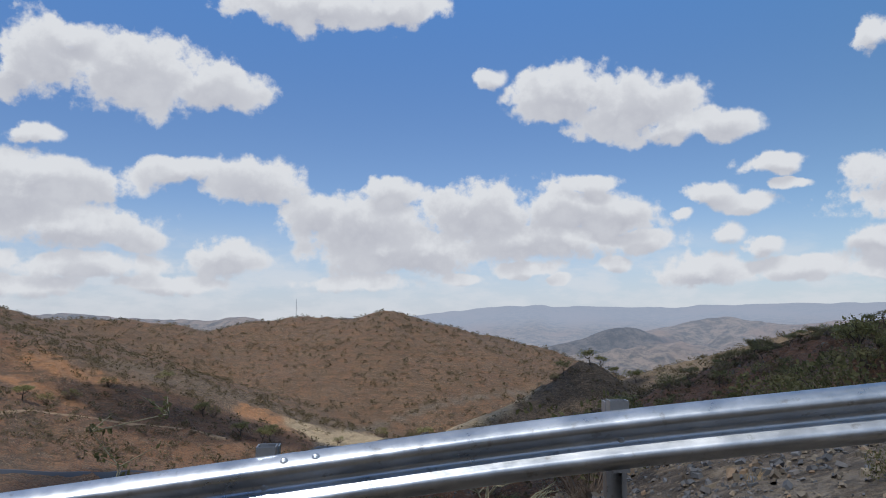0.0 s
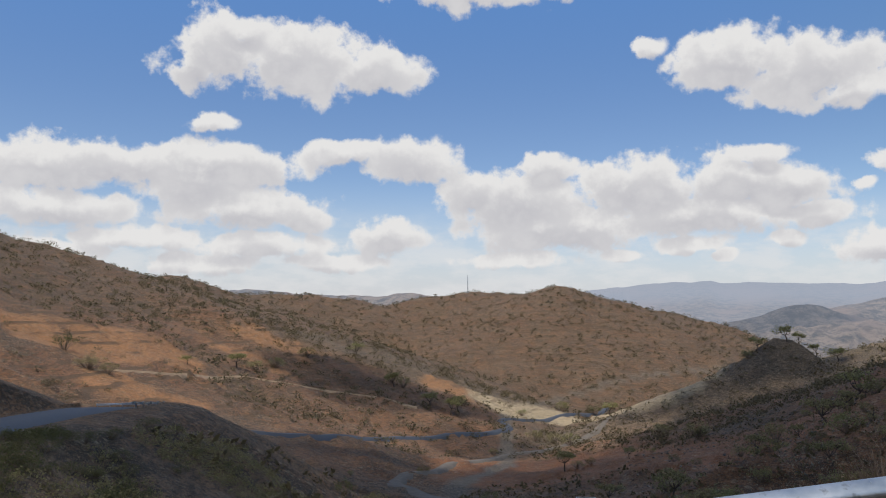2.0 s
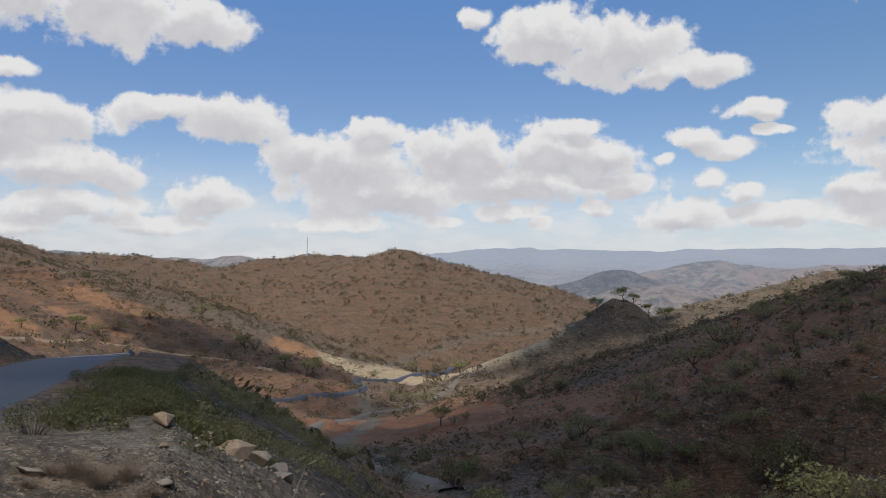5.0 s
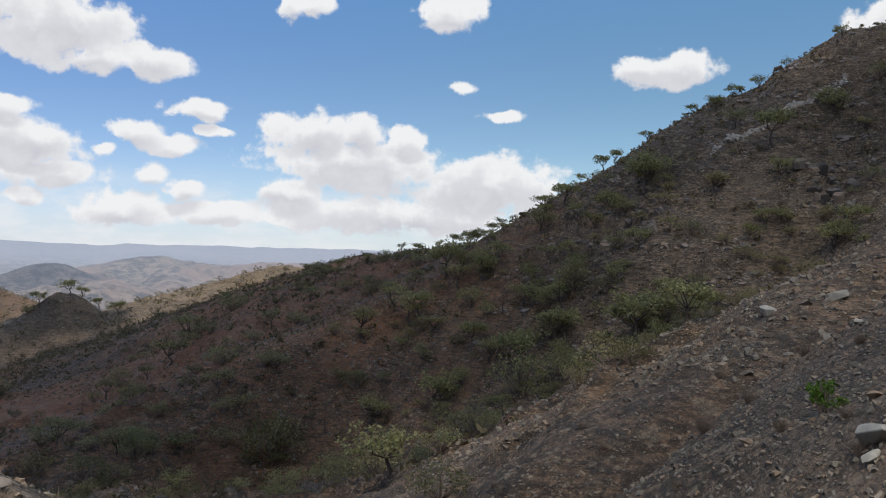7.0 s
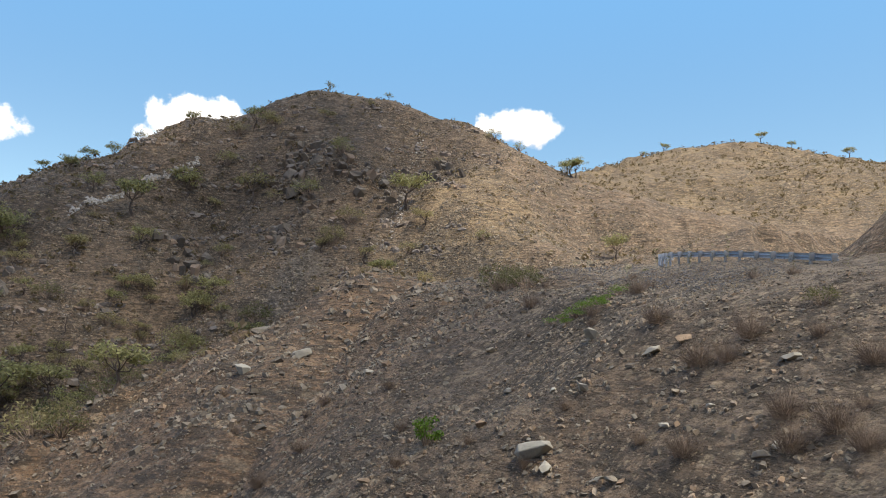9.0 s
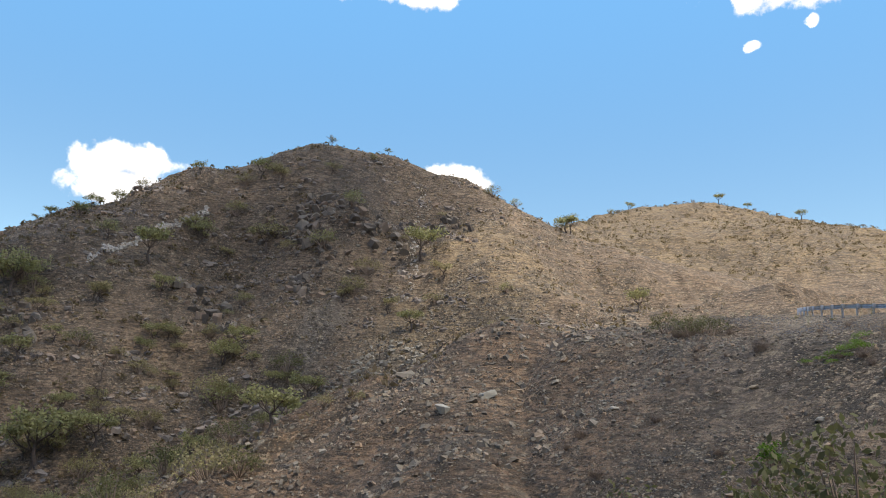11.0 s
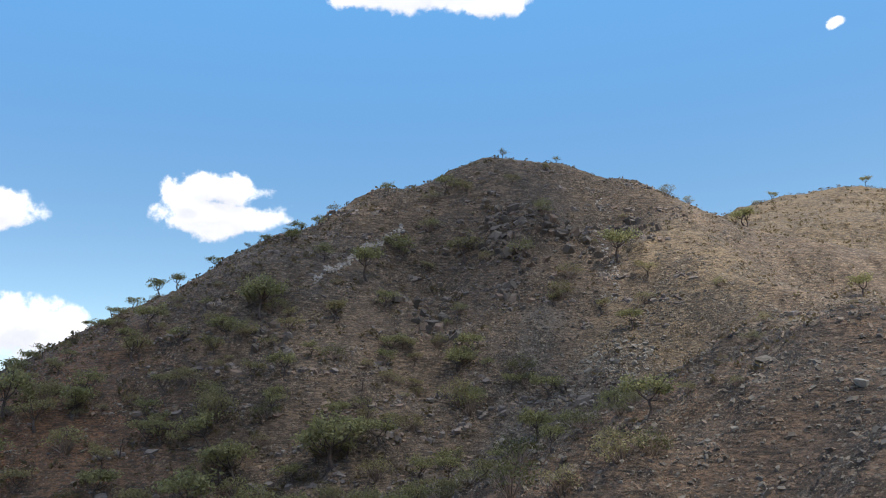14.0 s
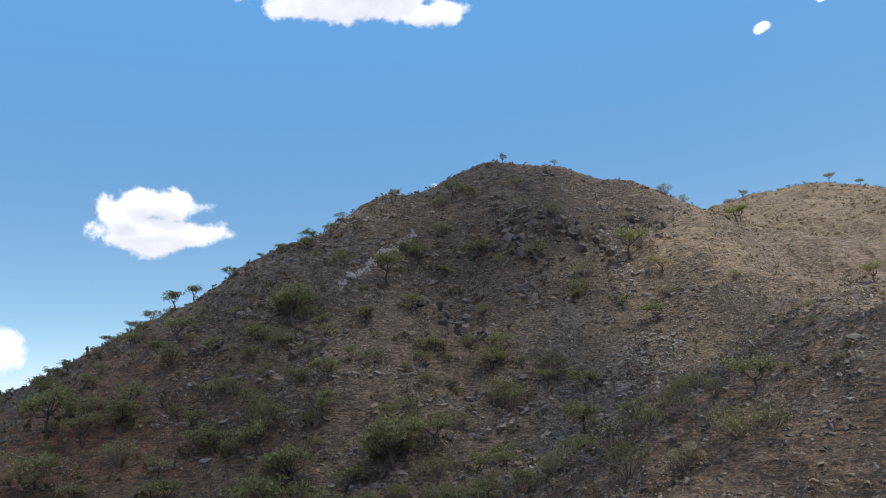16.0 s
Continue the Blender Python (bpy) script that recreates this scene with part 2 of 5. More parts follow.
FAR_RIGHT = [(600, 2450, -60, .25, .25), (740, 2520, -10, .25, .25), (892, 2526, 22, .25, .25), (1000, 2420, 4, .25, .25), (1118, 2319, 4, .25, .25), (1321, 2206, 14, .25, .25),
             (1700, 1900, 20, .25, .25), (2300, 1500, 40, .25, .25)]
RIDGES = [(MAIN_HILL, 20), (NOSE, 9), (EAST_HILL, 22), (SOUTH_HILL, 12), (LIT_RIDGE, 12), (CONE, 5), (MID_HILL, 25), (LEFT_RIDGE, 22), (SHADED_SPUR, 7),
          (LEFT_BENCH, 25)]
FAR_RIDGES = [(FAR_HILLS, 60), (FAR_DARK, 30), (FAR_RIGHT, 50)]
# the bed of the stream: x, y, height
BED = [(120, 52, 8), (92, 62, -9), (60, 82, -24), (25, 105, -37), (-10, 125, -41), (-38, 145, -44), (-52, 200, -54), (-72, 290, -67), (-66, 410, -84),
       (-80, 520, -95), (-88, 600, -100), (-60, 720, -102), (40, 800, -105), (180, 900, -110), (330, 1150, -116), (600, 1700, -125)]
# the middle of the road: x, y, height
ROAD = [(165, -130, 17.5), (118, -84, 13), (74, -46, 8.8), (42, -25, 5.4), (20, -13.2, 3.3), (8, -9, 2.05), (-0.5, -7.6, 1.1), (-4.9, -8, 0.7),
        (-9.2, -8.5, 0.3), (-13.5, -9.1, -0.2), (-17.8, -9.7, -0.7), (-22, -10.2, -1.2), (-26.3, -10.6, -1.7), (-34.8, -11.2, -2.8), (-43.5, -8.7, -3.9),
        (-46.9, -6.4, -4.5), (-49.3, -4.1, -5.1), (-51.5, -1.5, -5.7), (-53.2, 1.1, -6.1), (-54.7, 4.1, -6.3), (-55.8, 7.4, -6.7), (-56.7, 10.8, -6.9),
        (-60.7, 23.5, -7.9), (-64.2, 36.5, -8.8), (-67.2, 45.8, -9.6), (-70.2, 55.6, -10.3), (-72.7, 65.3, -10.9), (-74.9, 74.8, -11.6), (-75.9, 79.5, -12),
        (-80, 91, -13.8), (-88, 100, -15.3), (-100, 106, -16.8), (-120, 112, -18.8), (-180, 118, -23)]

# rises and hollows that fit the slopes to the camera's view: x, y, reach, height
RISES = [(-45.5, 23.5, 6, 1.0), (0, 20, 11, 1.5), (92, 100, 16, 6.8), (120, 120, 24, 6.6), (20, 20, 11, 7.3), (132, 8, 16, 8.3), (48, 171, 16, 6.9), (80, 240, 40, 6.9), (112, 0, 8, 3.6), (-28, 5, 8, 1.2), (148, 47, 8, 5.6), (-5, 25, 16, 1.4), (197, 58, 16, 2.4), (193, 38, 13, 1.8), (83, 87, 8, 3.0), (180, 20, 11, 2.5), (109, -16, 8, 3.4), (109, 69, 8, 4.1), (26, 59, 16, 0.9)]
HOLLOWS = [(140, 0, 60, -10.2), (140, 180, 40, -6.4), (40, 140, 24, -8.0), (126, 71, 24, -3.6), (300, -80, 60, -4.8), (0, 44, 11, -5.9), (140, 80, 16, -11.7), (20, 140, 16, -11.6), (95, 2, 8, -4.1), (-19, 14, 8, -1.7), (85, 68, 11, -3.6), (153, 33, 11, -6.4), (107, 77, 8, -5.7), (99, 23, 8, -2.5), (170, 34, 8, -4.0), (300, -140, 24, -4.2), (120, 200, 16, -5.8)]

# where things stand and surfaces change: x, y
# plants on the slopes, kind by kind and place by place: x, y, width of the crown
SKYLINE_TREES = {"acacias": [(112, 208, 5.1), (129, 209, 6.5), (134, 207, 6.6), (112, 173, 4.3), (130, 168, 3.8), (130, 162, 4.1), (135, 159, 4.4), (139, 154, 6.8), (138, 148, 5.0), (140, 139, 4.6), (141, 125, 3.8), (141, 118, 4.7), (153, 120, 5.0), (154, 113, 4.6), (161, 94, 4.2), (175, -14, 6.7)],
    "thorns": [(167, 112, 3.8), (182, 42, 3.0)],
    "bushes": [(178, 2, 4.2), (171, 10, 6.3)]}
CRAG_TREES = {"acacias": [(145, 89, 7.3), (129, 95, 10.1), (138, 31, 9.9), (111, 33, 6.3), (103, 60, 5.0)],
    "thorns": [(162, 77, 7.3), (159, 71, 6.4), (144, 71, 8.7), (144, 88, 7.5), (144, 81, 5.4), (121, 89, 6.2), (127, 26, 6.4), (120, 38, 4.5), (162, 57, 4.8)],
    "bushes": [(146, 49, 7.5), (160, 81, 6.1), (152, 81, 7.5), (141, 65, 5.9), (133, 44, 8.5), (127, 47, 8.0), (137, 55, 8.3), (118, 28, 5.3), (114, 12, 4.0), (48, 26, 3.5)],
    "greens": [(107, 58, 7.6)],
    "dead": [(106, 24, 3.0), (105, 39, 4.6)]}
FACE_TREES = {"acacias": [(100, 53, 7.8), (79, 85, 8.2), (75, 92, 11.4), (82, 117, 9.1), (108, 116, 11.5), (111, 143, 8.7), (84, 145, 8.6)],
    "thorns": [(87, 56, 5.7), (83, 72, 6.4), (82, 130, 7.1), (132, 107, 5.5), (140, 117, 4.6), (98, 123, 6.0), (100, 141, 7.6), (104, 133, 5.8), (88, 145, 7.6), (92, 131, 6.2)],
    "bushes": [(98, 69, 10.5), (91, 80, 7.0), (86, 118, 9.3), (111, 113, 6.6), (126, 72, 6.3), (20, 50, 3.7), (23, 41, 2.6)],
    "greens": [(28, 48, 3.1)],
    "dead": [(88, 88, 7.0), (91, 99, 4.2), (101, 90, 2.9), (91, 138, 6.0)]}
FOOT_TREES = {"acacias": [(84, 159, 11.2), (67, 115, 11.5), (75, 93, 10.9), (58, 79, 5.7), (88, 56, 6.8), (69, 132, 7.5)],
    "thorns": [(70, 156, 7.4), (70, 147, 7.0), (74, 112, 7.7), (30, 56, 3.7), (84, 145, 7.5), (81, 151, 8.4), (87, 132, 6.0)],
    "bushes": [(78, 143, 8.3), (66, 103, 9.2), (58, 84, 7.3), (85, 118, 10.1), (100, 71, 10.9), (16, 50, 2.9), (18, 37, 2.1), (41, 44, 3.6), (51, 67, 5.2)],
    "greens": [(22, 61, 7.5)],
    "dead": [(79, 133, 6.9), (90, 90, 4.6), (74, 99, 6.3), (93, 90, 4.7)]}
GULLY_TREES = {"acacias": [(55, 127, 9.7), (72, 155, 8.3), (-7, 58, 6.3), (74, 110, 9.5), (20, 46, 6.1)],
    "thorns": [(61, 163, 9.7), (70, 163, 8.5), (39, 165, 8.2), (68, 125, 7.5), (83, 127, 6.7)],
    "bushes": [(90, 121, 7.8), (16, 56, 4.6), (60, 108, 13.0), (38, 95, 9.5), (34, 182, 8.7), (5, 157, 8.9), (79, 90, 6.9), (112, 116, 12.6), (75, 265, 12.3)],
    "greens": [(-17, 39, 4.7), (32, 152, 12.6), (13, 47, 4.5)],
    "dead": [(87, 109, 5.6)]}
FLANK_TREES = {"acacias": [(94, 242, 2.8), (110, 251, 5.0), (96, 213, 3.6)],
    "thorns": [(55, 198, 6.9), (43, 239, 11.5), (27, 169, 6.8), (60, 268, 12.6), (71, 205, 7.0), (62, 142, 6.3), (29, 161, 6.6), (76, 135, 5.7)],
    "bushes": [(32, 249, 9.6), (61, 126, 6.1), (51, 145, 6.5), (-4, 189, 9.0)],
    "greens": [(-8, 144, 7.8)],
    "dead": [(56, 173, 5.7), (42, 148, 7.4)]}
VALLEY_TREES = {"acacias": [(-9, 291, 5.0), (-33, 316, 9.9), (-116, 516, 13.0), (125, 330, 4.7), (110, 323, 4.6), (105, 336, 4.7), (-160, 539, 13.0)],
    "thorns": [(-17, 183, 6.7), (52, 250, 7.7)],
    "bushes": [(12, 436, 11.9), (24, 374, 13.0), (-62, 527, 13.0), (-50, 527, 13.0), (-38, 509, 13.0), (32, 151, 13.0), (4, 153, 8.1), (99, 242, 3.6), (-12, 158, 7.0), (26, 164, 6.4)],
    "greens": [(-34, 144, 8.8)]}
SADDLE_TREES = {"acacias": [(319, -71, 5.1), (321, -117, 6.5), (314, -128, 4.7), (303, -149, 6.4), (103, -14, 5.0), (175, -13, 7.7)],
    "bushes": [(307, -59, 4.3), (180, -12, 5.3)]}
FIELD_TREES = {"acacias": [(85, 577, 12.5), (104, 573, 13.0), (139, 583, 12.9), (-235, 450, 13.0), (-245, 408, 7.9), (-130, 519, 13.0), (-112, 525, 13.0), (-13, 584, 12.5), (112, 577, 10.0), (121, 569, 10.0)],
    "thorns": [(-201, 584, 13.0)],
    "bushes": [(79, 575, 10.8), (-230, 465, 13.0), (-228, 492, 13.0), (-223, 536, 13.0), (-164, 548, 13.0), (-155, 544, 13.0), (-238, 324, 11.1), (-246, 321, 13.0), (-50, 658, 13.0), (-78, 605, 10.4)],
    "greens": [(-268, 334, 11.8), (-24, 686, 13.0)]}
PALE_ROCKS = [(-25.2, 9.5, 1.35), (-26.3, 9.2, .68), (-29.3, 7.4, .54), (-18.2, 6.5, .93), (-24.5, 5.2, .69), (-25.1, 4.1, .64), (-17.6, 10.2, .57), (-23.8, 7.6, .57), (-20.6, 11.5, .62), (-29.8, 2.1, .6), (-33, 3.7, .42), (-32.9, 4.1, .49), (-28.7, 5.6, .41), (-29.3, 4.4, .3), (-20.4, 16.3, .63), (-5.8, 18.3, .69), (-21.9, 8.6, .42), (-27.3, 5, .4), (-11.3, 11, .55), (-28.7, 7.7, .33), (21.9, 32.6, 1.9), (5.7, 29.6, 1.6), (8, 25.6, 1.5)]
VERGE_ROCKS = [(-49.2, 20.4, 1.05), (-48.2, 22.2, .8), (-46.7, 23.6, 1.2), (-46.0, 24.4, 1.1), (-47, 21.4, 1.3), (-50.1, 12.8, .6), (-52.2, 23.4, .75), (-47.1, 13.9, .45), (-48, 16.5, .4), (-45.4, 22.5, .9), (-47.6, 19, .5)]
DRY_BUSHES = [(-22.8, 4.6, 2.1), (-27.4, 2.5, 2.1), (-26.9, 4.1, 2.3), (-32.2, 3.2, 2.1), (-33.4, 3.5, 2.1), (-30.9, 5.6, 2), (-33.8, 2.5, 2.2), (-32, .7, 1.9), (-7.2, 8.7, 2.2), (4.6, 10.3, 2.4), (-14.4, 3.8, 1.9), (-11.8, 21, 2), (-6.5, 20.8, 2), (-12.9, 22.8, 2.3), (-9.5, 16.6, 1.5), (-15, 6.1, 1.6), (-27.8, 3.4, 1.7), (-21.8, 11.9, 1.1), (-20.2, 15, 1.4), (-24.1, 8.3, 1.2), (-29.5, 1.1, 1.3), (-35.2, 2.4, 1.8)]
VERGE_BUSHES = [(-49.1, 13.1, 1.4), (-48.5, 12.9, 1.5), (-48, 13.5, 1.3), (-49.6, 12.9, 1), (-49.8, 12, .8), (-47.2, 13.3, .8)]
THICKET = [(-51.8, 16.5), (-52.5, 20.4), (-51.6, 20.4), (-51, 21.2), (-50.4, 22.6), (-51.7, 33.1), (-54.1, 49.1), (-55.8, 28.5), (-54.7, 28.6), (-53.4, 28.3), (-52.8, 30.1), (-52.2, 33), (-61, 41.4), (-58.8, 39.5), (-55.7, 34.2)]
BANK_BUSHES = [(-58.5, 53.8, 2.4), (-60.5, 62.8, 2.6), (-57.9, 49.5, 2.2), (-56.7, 43.2, 2.6), (-54.6, 36.7, 2.4), (-60.4, 67.6, 2.4), (-55.7, 50.8, 2.2), (-54.5, 43.4, 2.6), (-56.2, 64.1, 2.2), (-53.7, 66.3, 2.6), (-50.1, 67.7, 3), (-48.6, 75.6, 2.8), (-50.6, 45.7, 2.3), (-48.6, 51, 2.1), (-53.6, 56.4, 1.8)]
FLOOR_BUSHES = [(-48, 212, 6.4), (-40, 213, 5.8), (-80, 454, 6), (-92, 326, 6), (-28, 311, 5.5), (-23, 315, 4.4), (2, 347, 3.8), (-131, 408, 5), (-106, 270, 3.2), (24, 373, 9), (14, 459, 10), (-56, 191, 4.2), (-51, 107, 4.2), (-55, 106, 3.6)]
CREEPERS = [(-11.8, 7.9), (-12.4, 7.3), (-13.1, 6.8), (-13.4, 6.3), (-13.5, 5.7), (-12.4, 5), (-11.9, 4.3), (-13.6, 7.2), (-14, 6.5), (-14.4, 5.7)]
VALLEY_ROAD = [(-186, 285), (-165, 312), (-147, 345), (-141, 395), (-126, 436), (-108, 470), (-90, 507), (-80, 535), (-80, 548), (-92, 551), (-80, 575), (-62, 620), (-44, 660), (-14, 710)]
DIRT_TRACK = [(-245, 322), (-233, 364), (-224, 444), (-207, 475), (-174, 499), (-133, 500)]
STREAK = [(122, 107), (128, 104), (138, 100), (142, 97), (146, 92), (152, 89)]
SCAR = [(172, 31), (163, 31), (154, 33), (139, 33), (129, 33), (122, 36)]
BOULDER_GULLY = [(104, 38), (99, 44), (93, 47), (87, 55), (76, 61), (60, 66)]
TAN_FACE = [(142, 14), (132, 13), (119, 13), (113, 22), (106, 33)]
RED_FIELD = [(-50, 400), (-40, 340), (-15, 330), (4, 300), (24, 280), (40, 262)]
STREAM = [(-35, 142), (-45, 160), (-62, 215), (-92, 272), (-94, 307), (-89, 389), (-76, 450), (-52, 492), (-30, 525), (-10, 560)]
ORANGE = [(-284, 344), (-262, 383), (-262, 412), (-257, 489), (-249, 543), (-128, 603), (-222, 315)]
SANDY = [(-98, 612), (-78, 624), (-55, 640), (-25, 625), (5, 590), (25, 572), (48, 600), (90, 680)]


def crest(pts, rnd, x, y):
    """Height of one ridge: a soft greatest of its stretches, each falling away to both sides."""
    p = np.array(pts, float)
    hs = []
    for a, b in zip(p[:-1], p[1:]):
        ux, uy = b[0] - a[0], b[1] - a[1]
        s = np.clip(((x - a[0]) * ux + (y - a[1]) * uy) / (ux * ux + uy * uy), 0, 1)
        dx, dy = x - a[0] - s * ux, y - a[1] - s * uy
        d = np.hypot(dx, dy)
        cross = (ux * dy - uy * dx) / np.maximum(np.hypot(ux, uy), 1e-6)
        w = 0.5 + 0.5 * np.clip(cross / np.maximum(0.6 * d, 6.0), -1, 1)
        fall = w * (a[3] + s * (b[3] - a[3])) + (1 - w) * (a[4] + s * (b[4] - a[4]))
        hs.append(a[2] + s * (b[2] - a[2]) - fall * (np.sqrt(d * d + rnd * rnd) - rnd))
    top = np.max(hs, axis=0)
    e = [np.exp(np.maximum(h - top, -90) / 4.0) for h in hs]
    return np.sum([h * q for h, q in zip(hs, e)], axis=0) / np.sum(e, axis=0)


def land(x, y):
    """Height of the ground before its fine relief."""
    warp = 0.06 * np.hypot(x, y - 40)
    wx, wy = np.minimum(warp, 14) * layers(x, y, 70, 2, 11), np.minimum(warp, 14) * layers(x, y, 70, 2, 23)
    d, _, v = along(BED, x + 0.5 * wx, y + 0.5 * wy)
    d2 = np.minimum(d, 900)
    parts = [v[..., 0] + (0.16 - 0.12 * smooth(380, 560, y)) * np.minimum(np.maximum(d2 - 4, 0) * smooth(0, 60, d2), 110)]
    parts[0] = parts[0] - 140 * smooth(130, 230, x) * smooth(560, 420, y)
    rd, rside, _ = along(ROAD, x, y)
    for pts, rnd in RIDGES:
        h = crest(pts, rnd, x + 0.35 * wx, y + 0.35 * wy)
        if pts is SOUTH_HILL:
            h = h - np.where(rside < 0, 2.0 + 3.2 * rd, 0)
        parts.append(h)
    k = 3.5
    top = np.max(parts, axis=0)
    h = top + k * np.log(np.sum([np.exp(np.maximum(p - top, -60) / k) for p in parts], axis=0))
    return h


def ground(x, y):
    """Height of the ground, with the road's cuttings and banks and the relief of the slopes."""
    x, y = np.asarray(x, float), np.asarray(y, float)
    h = land(x, y)
    d, side, v = along(ROAD, x, y)
    far = np.hypot(x + 45, y - 25)
    wild = smooth(8, 30, d)
    # gullies and lumps
    crag = np.clip(1 - 2.2 * np.abs(layers(x, y, 11, 3, 55)), 0, 1) * smooth(0.0, 0.5, layers(x, y, 34, 2, 57)) * smooth(30, 60, d)
    h = h + wild * (0.9 * layers(x, y, 22, 3, 40) + 0.45 * layers(x, y, 5, 3, 50) + 2.2 * crag) + smooth(60, 200, d) * 3.0 * layers(x, y, 110, 3, 60) * smooth(150, 500, far)
    # banks below the road: a gravel shelf, then the tipped slope
    west, bend = smooth(-20, -31, x), smooth(8, 16, y) * smooth(-40, -46, x)
    first = (0.29 - 0.23 * smooth(-3, 8, x) + 0.25 * west) * (1 - bend) + 0.16 * bend
    edge = 6.0 - 0.8 * west + 2.0 * bend + 1.0 * grain(x, y, 7, 71)
    brink = np.where(side < 0, 16.0 - 9.5 * west, 6.0) * (1 - bend) + 9.6 * bend + 1.4 * grain(x, y, 9, 74)
    bank = 0.10 * layers(x, y, 3.0, 2, 80) * smooth(4.3, 7, d)
    rough_fill, rough_cut = 0.62 * (1 + 0.12 * grain(x, y, 14, 72)), 1.25 * (1 + 0.25 * layers(x, y, 6, 2, 73))
    foot = 0.7 * smooth(10, -6, x)
    low, high = np.full(x.shape, -1e9), np.full(x.shape, 1e9)
    p = np.array(ROAD)
    for a, b in zip(p[:-1], p[1:]):
        ux, uy = b[0] - a[0], b[1] - a[1]
        s = np.clip(((x - a[0]) * ux + (y - a[1]) * uy) / (ux * ux + uy * uy), 0, 1)
        ds = np.hypot(x - a[0] - s * ux, y - a[1] - s * uy)
        zr = a[2] + s * (b[2] - a[2]) - 0.04
        low = np.maximum(low, np.where(ds < 170, zr - 0.02 * np.maximum(ds - 3.5, 0) - first * np.maximum(ds - edge, 0) - (rough_fill - first) * np.maximum(ds - brink, 0) - foot * np.maximum(ds - 35 - 2.5 * grain(x, y, 12, 76), 0), -1e9))
        high = np.minimum(high, zr + rough_cut * np.maximum(ds - 5.2, 0))
    bed = v[..., 0] - 0.06
    h = np.maximum(np.minimum(h, high + bank), low + bank)
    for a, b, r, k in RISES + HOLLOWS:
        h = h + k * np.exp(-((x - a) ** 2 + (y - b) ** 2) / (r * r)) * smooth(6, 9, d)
    return np.where(d < 5, bed, h)


def ground_at(x, y):
    return float(ground(np.array([x]), np.array([y]))[0])


# ---- making meshes ----
def part(name, bm, material, parent=None, label=""):
    me = bpy.data.meshes.new(name)
    bm.to_mesh(me)
    bm.free()
    me.materials.append(material)
    ob = new(name, me)
    if parent is not None:
        ob.parent = parent
    if label:
        ob["label"] = label
    return ob


def sheet(name, verts, faces, material, smooth_faces=True, attrs=None):
    """One mesh from arrays: verts n x 3, faces m x 4 or m x 3."""
    verts, faces = np.asarray(verts, np.float32), np.asarray(faces, np.int32)
    me = bpy.data.meshes.new(name)
    me.vertices.add(len(verts))
    me.vertices.foreach_set("co", verts.ravel())
    n = faces.shape[1]
    me.loops.add(faces.size)
    me.loops.foreach_set("vertex_index", faces.ravel())
    me.polygons.add(len(faces))
    me.polygons.foreach_set("loop_start", np.arange(0, faces.size, n, dtype=np.int32))
    me.polygons.foreach_set("use_smooth", np.full(len(faces), smooth_faces))
    for key, val in (attrs or {}).items():
        me.attributes.new(key, "FLOAT", "POINT").data.foreach_set("value", np.asarray(val, np.float32))
    me.update(calc_edges=True)
    me.materials.append(material)
    return new(name, me)


